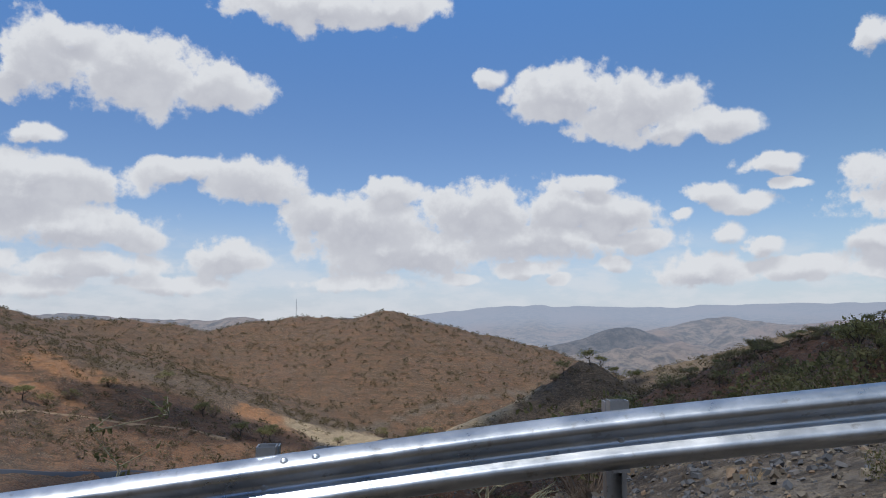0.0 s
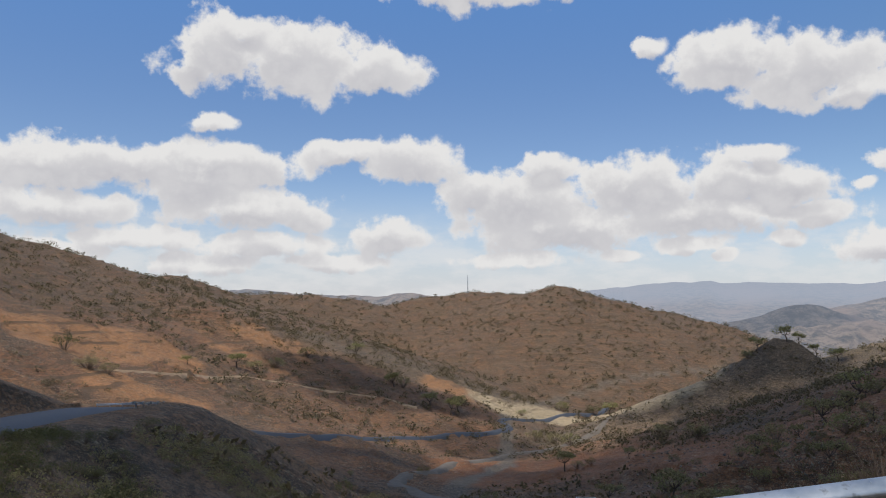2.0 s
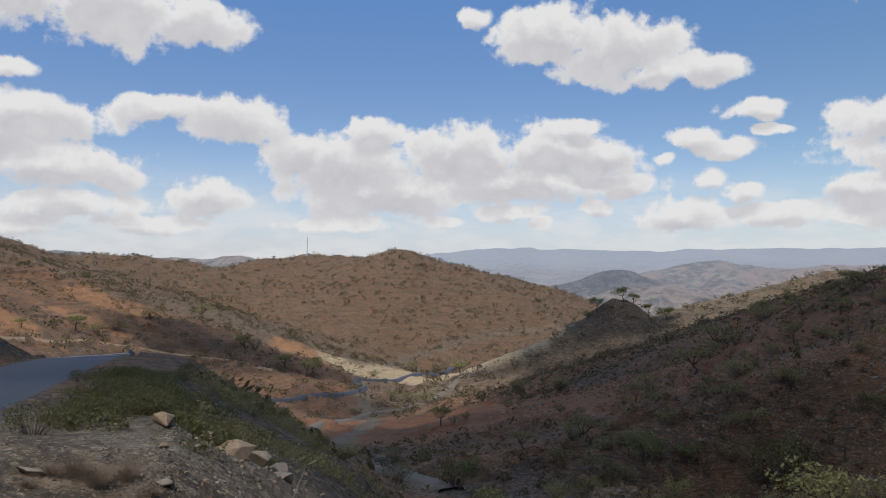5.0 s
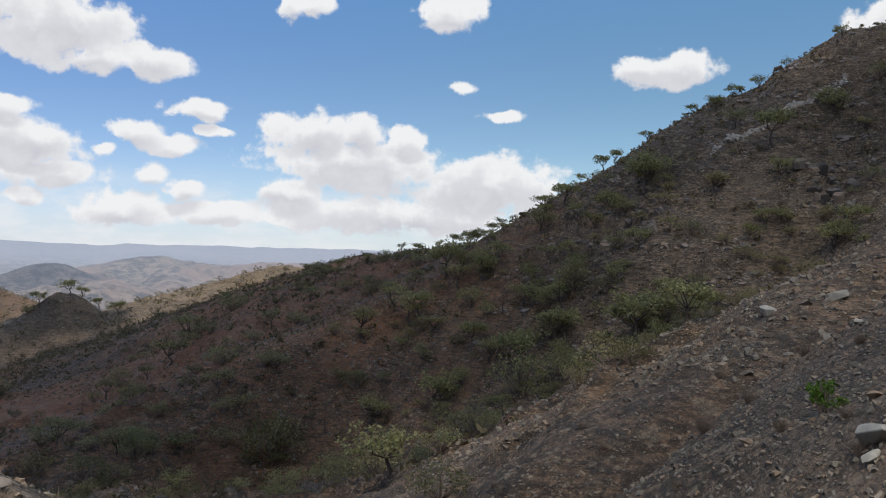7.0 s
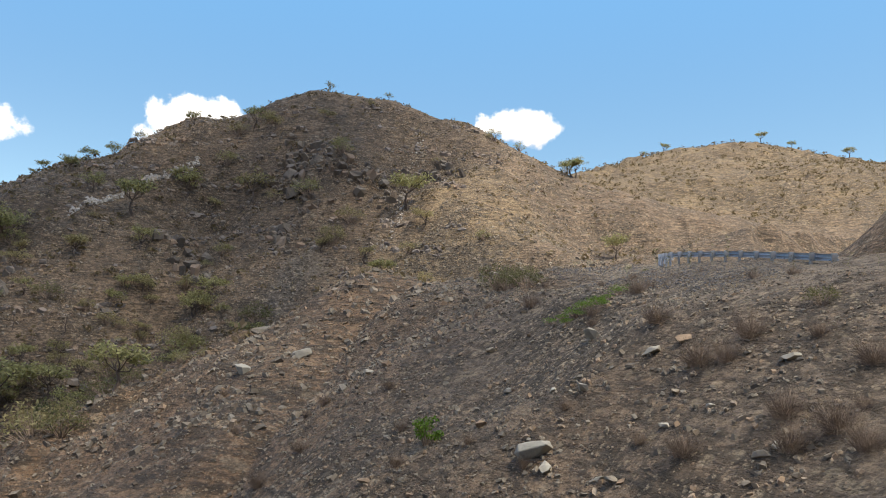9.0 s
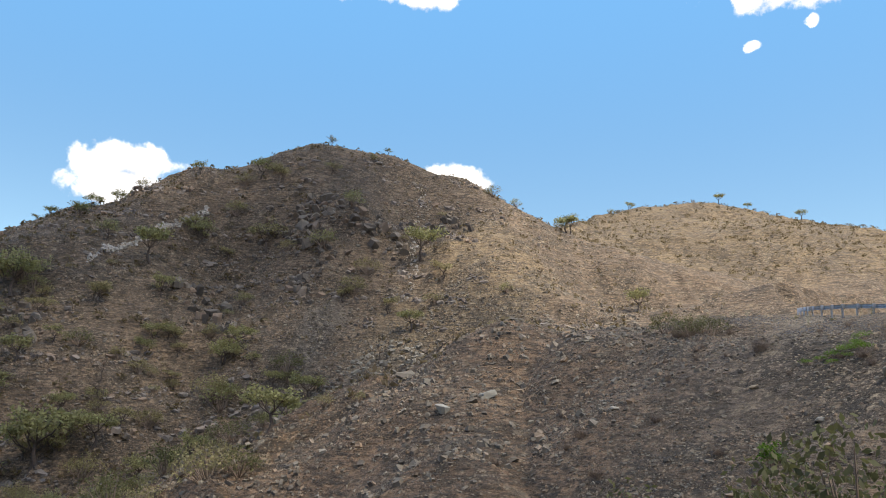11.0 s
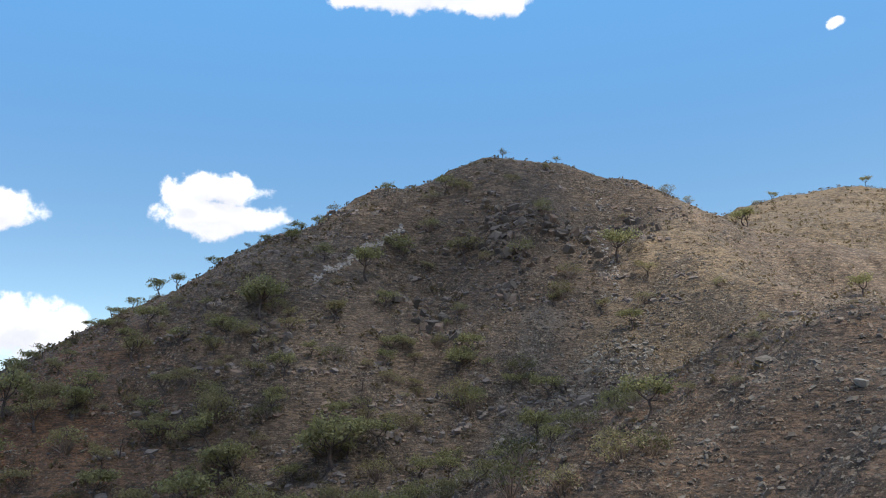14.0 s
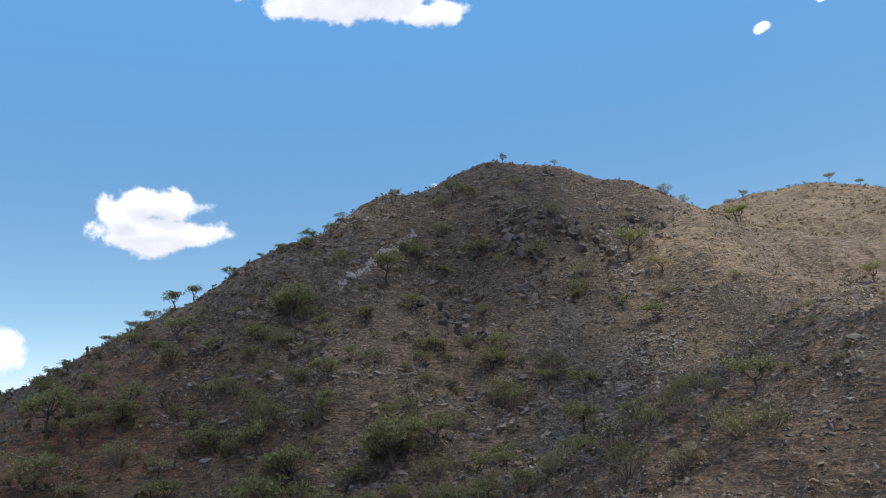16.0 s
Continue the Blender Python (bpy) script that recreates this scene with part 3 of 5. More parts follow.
# ---- materials ----
class Nodes:
    """A short hand for building a node material."""

    def __init__(self, name):
        self.mat = bpy.data.materials.new(name)
        self.mat.use_nodes = True
        self.tree = self.mat.node_tree
        self.bsdf = self.tree.nodes["Principled BSDF"]
        self.co = None

    def n(self, kind, **props):
        node = self.tree.nodes.new(kind)
        for k, v in props.items():
            if k == "operation":
                node.operation = v
            elif k == "blend_type":
                node.blend_type = v
            elif k == "data_type":
                node.data_type = v
        return node

    def link(self, a, b):
        self.tree.links.new(a, b)

    def put(self, sock, v):
        if isinstance(v, (int, float, tuple)):
            sock.default_value = v
        else:
            self.link(v, sock)

    def coords(self):
        if self.co is None:
            self.co = self.n("ShaderNodeTexCoord").outputs["Object"]
        return self.co

    def noise(self, scale, detail=4.0, rough=0.55, vec=None):
        t = self.n("ShaderNodeTexNoise")
        t.inputs["Scale"].default_value, t.inputs["Detail"].default_value, t.inputs["Roughness"].default_value = scale, detail, rough
        self.link(vec or self.coords(), t.inputs["Vector"])
        return t.outputs["Fac"]

    def cells(self, scale, vec=None):
        t = self.n("ShaderNodeTexVoronoi")
        t.inputs["Scale"].default_value = scale
        self.link(vec or self.coords(), t.inputs["Vector"])
        return t

    def ramp(self, v, lo, hi, a=0.0, b=1.0):
        m = self.n("ShaderNodeMapRange")
        m.inputs["From Min"].default_value, m.inputs["From Max"].default_value = lo, hi
        m.inputs["To Min"].default_value, m.inputs["To Max"].default_value = a, b
        self.link(v, m.inputs["Value"])
        return m.outputs[0]

    def math(self, op, a, b=0.0):
        m = self.n("ShaderNodeMath", operation=op)
        self.put(m.inputs[0], a)
        self.put(m.inputs[1], b)
        return m.outputs[0]

    def mix(self, f, a, b, how="MIX"):
        m = self.n("ShaderNodeMix", data_type="RGBA", blend_type=how)
        self.put(m.inputs["Factor"], f)
        self.put(m.inputs[6], (*a, 1.0) if isinstance(a, tuple) else a)
        self.put(m.inputs[7], (*b, 1.0) if isinstance(b, tuple) else b)
        return m.outputs[2]

    def attr(self, name):
        a = self.n("ShaderNodeAttribute")
        a.attribute_name = name
        return a.outputs["Fac"]

    def bump(self, height, strength, distance, normal=None):
        b = self.n("ShaderNodeBump")
        b.inputs["Strength"].default_value, b.inputs["Distance"].default_value = strength, distance
        self.link(height, b.inputs["Height"])
        if normal is not None:
            self.link(normal, b.inputs["Normal"])
        return b.outputs[0]

    def done(self, colour, rough=0.9, normal=None, metal=0.0):
        self.put(self.bsdf.inputs["Base Color"], (*colour, 1.0) if isinstance(colour, tuple) else colour)
        self.put(self.bsdf.inputs["Roughness"], rough)
        self.put(self.bsdf.inputs["Metallic"], metal)
        if normal is not None:
            self.link(normal, self.bsdf.inputs["Normal"])
        return self.mat


def ground_material():
    m = Nodes("dry_ground")
    flat = m.n("ShaderNodeVectorMath", operation="MULTIPLY")
    m.link(m.coords(), flat.inputs[0])
    flat.inputs[1].default_value = (0.7, 0.7, 2.2)
    lay = flat.outputs[0]
    big, mid, fine, tiny = m.noise(0.03, 5), m.noise(0.3, 6, 0.62, lay), m.noise(1.5, 7, 0.72, lay), m.noise(9.0, 4, 0.6)
    soil = m.mix(m.ramp(mid, 0.35, 0.65), (0.145, 0.07, 0.032), (0.235, 0.116, 0.055))
    dull = m.mix(m.ramp(mid, 0.35, 0.65), (0.145, 0.1, 0.062), (0.25, 0.178, 0.112))
    tan = m.mix(m.ramp(fine, 0.32, 0.68), (0.2, 0.137, 0.072), (0.29, 0.208, 0.112))
    red = m.mix(m.ramp(mid, 0.3, 0.7), (0.2, 0.073, 0.029), (0.29, 0.116, 0.045))
    orange = m.mix(m.ramp(mid, 0.3, 0.7), (0.31, 0.135, 0.05), (0.40, 0.19, 0.075))
    stone = m.mix(m.ramp(fine, 0.3, 0.7), (0.12, 0.099, 0.076), (0.265, 0.222, 0.172))
    c = m.mix(m.ramp(big, 0.42, 0.62, 0.0, 0.25), soil, tan)
    c = m.mix(m.attr("dull"), c, dull)
    c = m.mix(m.attr("red"), c, red)
    c = m.mix(m.attr("orange"), c, orange)
    c = m.mix(m.attr("tan"), c, tan)
    c = m.mix(m.attr("gravel"), c, stone)
    c = m.mix(m.attr("sand"), c, m.mix(m.ramp(mid, 0.3, 0.7), (0.34, 0.255, 0.15), (0.46, 0.36, 0.225)))
    bare = m.math("SUBTRACT", 1.0, m.math("MULTIPLY", m.math("MAXIMUM", m.attr("sand"), m.math("MAXIMUM", m.attr("red"), m.attr("orange"))), 0.7))
    # stony patches, dark litter, specks that also paint shadows among stones, and pale flecks
    c = m.mix(m.math("MULTIPLY", m.ramp(fine, 0.48, 0.56, 0.0, 0.75), bare), c, (0.042, 0.029, 0.019))
    c = m.mix(m.ramp(tiny, 0.6, 0.67, 0.0, 0.4), c, (0.34, 0.26, 0.18))
    c = m.mix(m.math("MULTIPLY", m.ramp(m.noise(0.75, 5, 0.7), 0.55, 0.61, 0.0, 0.6), bare), c, (0.044, 0.033, 0.022))
    # short dark ledges and terracettes along the contours
    flat2 = m.n("ShaderNodeVectorMath", operation="MULTIPLY")
    m.link(m.coords(), flat2.inputs[0])
    flat2.inputs[1].default_value = (0.32, 0.32, 2.6)
    dash = m.noise(0.85, 4, 0.55, flat2.outputs[0])
    c = m.mix(m.math("MULTIPLY", m.ramp(dash, 0.55, 0.62, 0.0, 0.75), m.math("MULTIPLY", bare, m.math("SUBTRACT", 1.0, m.math("MULTIPLY", m.attr("gravel"), 0.8)))), c, (0.04, 0.029, 0.02))
    # single stones and clods, each its own tone, dark cells also painting the shadows between them, thick in some
    # places and few in others
    stony = m.ramp(m.noise(0.07, 4, 0.6), 0.4, 0.6, 0.25, 1.0)
    for scale, amount in ((0.55, 0.5), (1.5, 0.66), (4.2, 0.7), (9.0, 0.6)):
        cell = m.cells(scale)
        tone = m.n("ShaderNodeSeparateColor")
        m.link(cell.outputs["Color"], tone.inputs[0])
        c = m.mix(m.math("MULTIPLY", m.math("MULTIPLY", m.ramp(tone.outputs[0], 0.66, 0.72), m.math("MULTIPLY", stony, amount)), bare), c, (0.034, 0.025, 0.016))
        c = m.mix(m.math("MULTIPLY", m.math("MULTIPLY", m.ramp(tone.outputs[1], 0.80, 0.9), m.ramp(cell.outputs["Distance"], 0.45, 0.3)), m.math("MULTIPLY", stony, amount)), c, (0.38, 0.3, 0.2))
    # dry-stone terraces follow the contours
    sep = m.n("ShaderNodeSeparateXYZ")
    m.link(m.coords(), sep.inputs[0])
    lev = m.math("ADD", m.math("MULTIPLY", sep.outputs[2], 0.19), m.math("MULTIPLY", m.noise(0.012, 3), 2.6))
    line = m.ramp(m.math("FRACT", lev), 0.70, 0.80)
    broken = m.ramp(m.noise(0.028, 3), 0.46, 0.56)
    c = m.mix(m.math("MULTIPLY", m.math("MULTIPLY", line, broken), m.math("MULTIPLY", m.attr("terrace"), 0.85)), c, (0.0833, 0.0522, 0.0281))
    speck = m.cells(1.3)
    nrm = m.bump(mid, 0.8, 2.2)
    nrm = m.bump(fine, 0.85, 0.6, nrm)
    nrm = m.bump(dash, 0.6, 0.5, nrm)
    nrm = m.bump(m.ramp(speck.outputs["Distance"], 0.0, 0.5, 1.0, 0.0), 0.35, 0.14, nrm)
    nrm = m.bump(tiny, 0.4, 0.05, nrm)
    return m.done(c, 0.95, nrm)


def per_island(m):
    g = m.n("ShaderNodeNewGeometry")
    return g.outputs["Random Per Island"]


def per_object(m):
    return m.n("ShaderNodeObjectInfo").outputs["Random"]


def leaf_material(name, dark, light, other):
    """Leaves: each leaf and each plant a little different, thin enough to let some light through."""
    m = Nodes(name)
    c = m.mix(per_island(m), dark, light)
    c = m.mix(m.ramp(per_object(m), 0.0, 1.0, 0.0, 0.7), c, m.mix(per_island(m), other, light))
    m.done(c, 0.7)
    thin = m.n("ShaderNodeBsdfTranslucent")
    m.link(c, thin.inputs[0])
    both = m.n("ShaderNodeMixShader")
    both.inputs[0].default_value = 0.5
    m.link(m.bsdf.outputs[0], both.inputs[1])
    m.link(thin.outputs[0], both.inputs[2])
    m.link(both.outputs[0], m.tree.nodes["Material Output"].inputs["Surface"])
    return m.mat


def stone_material(name, dark, light, warm):
    m = Nodes(name)
    f = m.noise(4.0, 6, 0.65)
    c = m.mix(per_island(m), dark, light)
    c = m.mix(m.ramp(per_island(m), 0.72, 0.9), c, warm)
    c = m.mix(m.ramp(f, 0.35, 0.7, 0.0, 0.5), c, tuple(0.55 * v for v in dark))
    c = m.mix(m.ramp(m.noise(0.8, 3), 0.5, 0.7, 0.0, 0.35), c, warm)
    return m.done(c, 0.9, m.bump(f, 0.6, 0.06))


def distance_material():
    """Far hills, with blue haze put in as a glow that grows with distance."""
    m = Nodes("far_hills")
    f = m.noise(0.03, 8, 0.72)
    g = m.noise(0.0035, 5, 0.6)
    c = m.mix(m.ramp(f, 0.42, 0.58), (0.05, 0.042, 0.035), (0.27, 0.2, 0.145))
    c = m.mix(m.ramp(g, 0.48, 0.6), c, (0.27, 0.175, 0.125))
    m.put(m.bsdf.inputs["Base Color"], c)
    m.bsdf.inputs["Roughness"].default_value = 1.0
    m.link(m.bump(f, 0.9, 30.0), m.bsdf.inputs["Normal"])
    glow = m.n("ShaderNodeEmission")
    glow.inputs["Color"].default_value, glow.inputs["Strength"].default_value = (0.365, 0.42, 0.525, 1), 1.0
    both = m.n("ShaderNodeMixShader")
    m.link(m.attr("haze_glow"), both.inputs[0])
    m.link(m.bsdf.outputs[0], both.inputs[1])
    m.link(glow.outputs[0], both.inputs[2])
    m.link(both.outputs[0], m.tree.nodes["Material Output"].inputs["Surface"])
    return m.mat


def zinc_material():
    m = Nodes("galvanised_steel")
    spangle, wear = m.cells(60.0).outputs["Distance"], m.noise(3.0, 6, 0.7)
    c = m.mix(m.ramp(wear, 0.35, 0.7), (0.36, 0.39, 0.43), (0.56, 0.59, 0.63))
    c = m.mix(m.ramp(m.noise(14.0, 3), 0.62, 0.72, 0.0, 0.6), c, (0.2, 0.19, 0.18))
    r = m.ramp(wear, 0.3, 0.75, 0.24, 0.46)
    return m.done(c, r, m.bump(spangle, 0.08, 0.002), 0.92)


def plain(name, col, rough=0.8, vary=0.25, scale=3.0, metal=0.0, depth=0.02):
    m = Nodes(name)
    f = m.noise(scale, 5, 0.6)
    c = m.mix(m.ramp(f, 0.3, 0.7), tuple(v * (1 - vary) for v in col), tuple(min(1.0, v * (1 + vary)) for v in col))
    return m.done(c, rough, m.bump(f, 0.4, depth), metal)


def shade_cloud_material(name, lo, hi):
    """Unseen shading clouds: white, and letting part of the sunlight through."""
    m = Nodes(name)
    m.done((0.8, 0.8, 0.8), 1.0)
    clear = m.n("ShaderNodeBsdfTransparent")
    both = m.n("ShaderNodeMixShader")
    m.put(both.inputs[0], m.ramp(m.noise(0.012, 4), 0.3, 0.7, lo, hi))
    m.link(m.bsdf.outputs[0], both.inputs[1])
    m.link(clear.outputs[0], both.inputs[2])
    m.link(both.outputs[0], m.tree.nodes["Material Output"].inputs["Surface"])
    return m.mat


SHADE_CLOUD = shade_cloud_material("cloud", 0.52, 0.76)
BROKEN_SHADE_CLOUD = shade_cloud_material("broken_shade_cloud", 0.6, 0.84)
THIN_SHADE_CLOUD = shade_cloud_material("thin_shade_cloud", 0.74, 0.92)
GROUND = ground_material()
FAR = distance_material()
ZINC = zinc_material()
ASPHALT = plain("asphalt", (0.045, 0.052, 0.068), 0.75, 0.2, 5.0, 0.0, 0.01)
STREAMBED = plain("streambed_gravel", (0.12, 0.1, 0.082), 0.95, 0.3, 0.5, 0.0, 0.3)
DUST = plain("pale_dust", (0.25, 0.175, 0.112), 0.95, 0.2, 0.4, 0.0, 0.1)
BARK = plain("bark", (0.075, 0.055, 0.042), 0.95, 0.35, 6.0)
TWIG = plain("dry_twigs", (0.185, 0.135, 0.1), 0.9, 0.3, 2.0)
STRAW = plain("straw", (0.30, 0.22, 0.12), 0.9, 0.3, 2.0)
STEM = plain("pale_stem", (0.25, 0.23, 0.15), 0.8, 0.2, 8.0)
ACACIA = leaf_material("acacia_leaves", (0.128, 0.127, 0.048), (0.292, 0.283, 0.116), (0.255, 0.222, 0.108))
SCRUB = leaf_material("scrub_leaves", (0.132, 0.118, 0.05), (0.3, 0.266, 0.12), (0.262, 0.205, 0.105))
DARK_SCRUB = leaf_material("dark_scrub_leaves", (0.065, 0.05, 0.025), (0.17, 0.132, 0.064), (0.16, 0.11, 0.06))
MID_SCRUB = leaf_material("mid_scrub_leaves", (0.064, 0.054, 0.028), (0.158, 0.13, 0.07), (0.14, 0.102, 0.057))
DRY_LEAF = leaf_material("dry_seed_heads", (0.11, 0.08, 0.055), (0.23, 0.17, 0.12), (0.17, 0.15, 0.085))
GREEN = leaf_material("green_leaves", (0.058, 0.062, 0.022), (0.152, 0.148, 0.058), (0.14, 0.122, 0.055))
VIVID = leaf_material("vivid_leaves", (0.05, 0.10, 0.01), (0.14, 0.24, 0.025), (0.10, 0.16, 0.02))
RUBBLE = stone_material("rubble", (0.085, 0.071, 0.055), (0.30, 0.258, 0.195), (0.26, 0.18, 0.115))
SLATE = stone_material("slate_gravel", (0.065, 0.07, 0.078), (0.17, 0.175, 0.185), (0.15, 0.13, 0.115))
PALE_RUBBLE = stone_material("pale_rubble", (0.13, 0.115, 0.09), (0.36, 0.32, 0.255), (0.3, 0.24, 0.165))
CRAG = stone_material("crag_rock", (0.085, 0.07, 0.056), (0.22, 0.185, 0.145), (0.18, 0.125, 0.085))
LEDGE = stone_material("ledge_rock", (0.095, 0.08, 0.068), (0.28, 0.235, 0.195), (0.24, 0.165, 0.11))
PALE_STONE = stone_material("pale_rock", (0.24, 0.225, 0.185), (0.40, 0.375, 0.31), (0.36, 0.28, 0.18))

QUARTZ = stone_material("quartz_rock", (0.33, 0.3, 0.26), (0.56, 0.52, 0.45), (0.42, 0.34, 0.25))


# ---- the ground: one sheet from the road to the horizon ----
def make_ground():
    az = np.concatenate([np.arange(-48, 126, 0.29), np.arange(126, 312, 1.5)])
    rr = [0.0, 1.0]
    while rr[-1] < 5000:
        rr.append(rr[-1] * (1.022 if rr[-1] < 60 else 1.0115 if rr[-1] < 260 else 1.0155 if rr[-1] < 1200 else 1.06))
    rr = np.array(rr)
    a, r = np.meshgrid(np.radians(az), rr, indexing="ij")
    x, y = -45 + r * np.sin(a), 25 + r * np.cos(a)
    h = ground(x, y)
    n, k = x.shape
    i, j = np.meshgrid(np.arange(n), np.arange(k - 1), indexing="ij")
    i2 = (i + 1) % n
    faces = np.stack([i * k + j, i * k + j + 1, i2 * k + j + 1, i2 * k + j], -1).reshape(-1, 4)[:, ::-1]
    d, side, _ = along(ROAD, x, y)
    bd = along(BED, x, y)[0]
    g, g2 = layers(x, y, 18, 3, 5), layers(x, y, 60, 3, 6)
    gravel = np.clip(smooth(34, 6, d) * (0.7 + 0.6 * g) * (side < 0), 0, 1) * smooth(-90, -60, x + 30 * (y < 40)) * smooth(26, 14, x)
    gravel = gravel * (1 - 0.8 * smooth(20, 36, y))
    gravel = np.maximum(gravel, smooth(7, 2, bd + 2 * g) * 0.9)
    gravel = np.maximum(gravel, smooth(10, 3, along(BOULDER_GULLY, x, y)[0] + 3 * g) * 0.7)
    red = smooth(62, 40, along(RED_FIELD, x, y)[0] + 10 * g2) * 0.95
    red = np.maximum(red, 0.38 * smooth(-1.0, 0.3, g2) * smooth(-345, -300, x) * smooth(-60, -90, x) * smooth(230, 280, y) * smooth(640, 560, y))
    red = np.maximum(red, 0.75 * smooth(-0.9, 0.5, g2) * smooth(120, 210, y) * smooth(-80, 0, x) * smooth(560, 460, y))
    spots = np.min([np.hypot((x - px) / 1.6, y - py) for px, py in ORANGE], axis=0)
    orange = 0.85 * smooth(24, 16, spots + 10 * g)
    sand = smooth(30, 18, along(SANDY, x, y)[0] + 8 * g)
    tan = np.maximum(smooth(185, 235, x - 0.25 * y) * (y < 200), smooth(20, 8, along(TAN_FACE, x, y)[0] + 4 * g) * 0.9)
    dull = smooth(10, 60, x + 20 * g2) * smooth(130, 90, y - 0.6 * np.maximum(x - 60, 0)) * smooth(230, 190, x) * 0.9
    dull = np.maximum(dull, 0.6 * smooth(60, 20, x) * smooth(-70, -40, x) * smooth(80, 50, y))
    dull = np.maximum(dull, 0.8 * smooth(60, 30, along(SHADED_SPUR[2:], x, y)[0] + 8 * g) * (x > -268))
    dull = np.maximum(dull, 0.9 * smooth(70, 40, along(CONE, x, y)[0] + 10 * g))
    tan = np.maximum(tan, 0.85 * smooth(70, 35, along(LIT_RIDGE, x, y)[0] + 10 * g) * (x > 120))
    terrace = np.maximum(smooth(560, 680, y) * smooth(1120, 1000, y), 0.9 * smooth(-150, -200, x) * smooth(240, 300, y) * smooth(1120, 1000, y))
    return tagged(sheet("ground", np.stack([x, y, h], -1).reshape(-1, 3), faces, GROUND,
                        attrs={"gravel": gravel.ravel(), "red": red.ravel(), "tan": tan.ravel(), "orange": orange.ravel(), "dull": dull.ravel(), "terrace": terrace.ravel(), "sand": sand.ravel()}),
                  "dry brown hillsides of soil, gravel and stones", "ground", kind="structure")


make_ground()


def ribbon(name, pts, offsets, heights, material):
    """A strip along a line of x, y, z with a cross-section of offsets (left minus) and heights."""
    p = np.array(pts, float)
    t = np.gradient(p[:, :2], axis=0)
    t /= np.linalg.norm(t, axis=1)[:, None]
    right = np.stack([t[:, 1], -t[:, 0]], -1)
    v = [[*(q[:2] + r * o), q[2] + hh] for q, r in zip(p, right) for o, hh in zip(offsets, heights)]
    k = len(offsets)
    f = [(i * k + j, i * k + j + 1, (i + 1) * k + j + 1, (i + 1) * k + j) for i in range(len(p) - 1) for j in range(k - 1)]
    return sheet(name, v, f, material)


def dense(pts, step):
    """The line with points every step metres, rounded."""
    p = np.array(pts, float)
    s = np.concatenate([[0], np.cumsum(np.linalg.norm(np.diff(p[:, :2], axis=0), axis=1))])
    u = np.arange(0, s[-1], step)
    q = np.stack([np.interp(u, s, p[:, c]) for c in range(p.shape[1])], -1)
    for _ in range(6):
        q[1:-1] = 0.25 * q[:-2] + 0.5 * q[1:-1] + 0.25 * q[2:]
    return q


tagged(ribbon("road", dense(ROAD, 1.5), [-3.9, -3.5, 0, 3.5, 3.9], [-0.3, 0.0, 0.05, 0.0, -0.3], ASPHALT), "grey asphalt mountain road", "road", kind="structure")


def draped(name, pts, half, material, lift, step=4.0):
    """A strip of road laid over the land."""
    p = dense(pts, step)
    z = ground(p[:, 0], p[:, 1]) + lift
    for _ in range(8):
        z[1:-1] = 0.25 * z[:-2] + 0.5 * z[1:-1] + 0.25 * z[2:]
    return ribbon(name, np.column_stack([p[:, :2], z]), [-half - 2.0, -half, half, half + 2.0], [-2.6, 0, 0, -2.6], material)


tagged(draped("road_valley", VALLEY_ROAD, 1.7, ASPHALT, 0.9), "winding grey asphalt road on the valley floor", "road", kind="structure")
tagged(draped("stream_bed", STREAM, 2.4, STREAMBED, 0.7), "pale gravel bed of a dry stream in the valley", "stream bed", kind="structure")
tagged(draped("track_hillside", DIRT_TRACK, 1.1, DUST, 0.4), "pale dirt track across a bare hillside", "track", kind="structure")


# ---- the distance ----
def make_distance():
    az = np.radians(np.arange(-60, 70, 0.26))
    rr = np.concatenate([np.geomspace(1250, 3300, 95), np.geomspace(3350, 4900, 26)])
    a, r = np.meshgrid(az, rr, indexing="ij")
    x, y = -45 + r * np.sin(a), r * np.cos(a)
    n1, n2 = layers(x, y, 420, 5, 91), layers(x, y, 130, 4, 95)
    h = -118 + 26 * np.abs(n1) * smooth(1350, 1800, r) + 9 * n2 * smooth(1350, 1700, r)
    for pts, rnd in FAR_RIDGES:
        h = np.maximum(h, crest(pts, rnd, x + 60 * n1, y + 60 * n2) + 9 * n2)
    deg = np.degrees(a)
    top = np.interp(deg, [-60, -10, -3, .7, 3, 4.8, 6.3, 6.9, 7.6, 8.2, 11, 13, 15.4, 16, 18, 21, 25, 29, 34, 40, 48, 70],
                    [10, 20, 40, 68, 90, 99, 101, 112, 112, 98, 100, 99, 93, 87, 104, 108, 112, 109, 115, 100, 88, 80])
    h = np.maximum(h, top + 5 * n2 - 0.16 * np.abs(r - 4600) - 20 * (1 - smooth(3400, 4500, r)))
    h = h - 60 * smooth(1500, 1250, r)
    haze_glow = np.maximum(1 - np.exp(-np.maximum(r - 1100, 0) / 2700), 0.88 * smooth(3000, 4300, r))
    n, k = x.shape
    i, j = np.meshgrid(np.arange(n - 1), np.arange(k - 1), indexing="ij")
    faces = np.stack([i * k + j, (i + 1) * k + j, (i + 1) * k + j + 1, i * k + j + 1], -1).reshape(-1, 4)
    return tagged(sheet("backdrop", np.stack([x, y, h], -1).reshape(-1, 3), faces, FAR, attrs={"haze_glow": haze_glow.ravel()}),
                  "far mountain ranges and hills with blue haze mixed in as glow", "mountains", kind="structure")


make_distance()


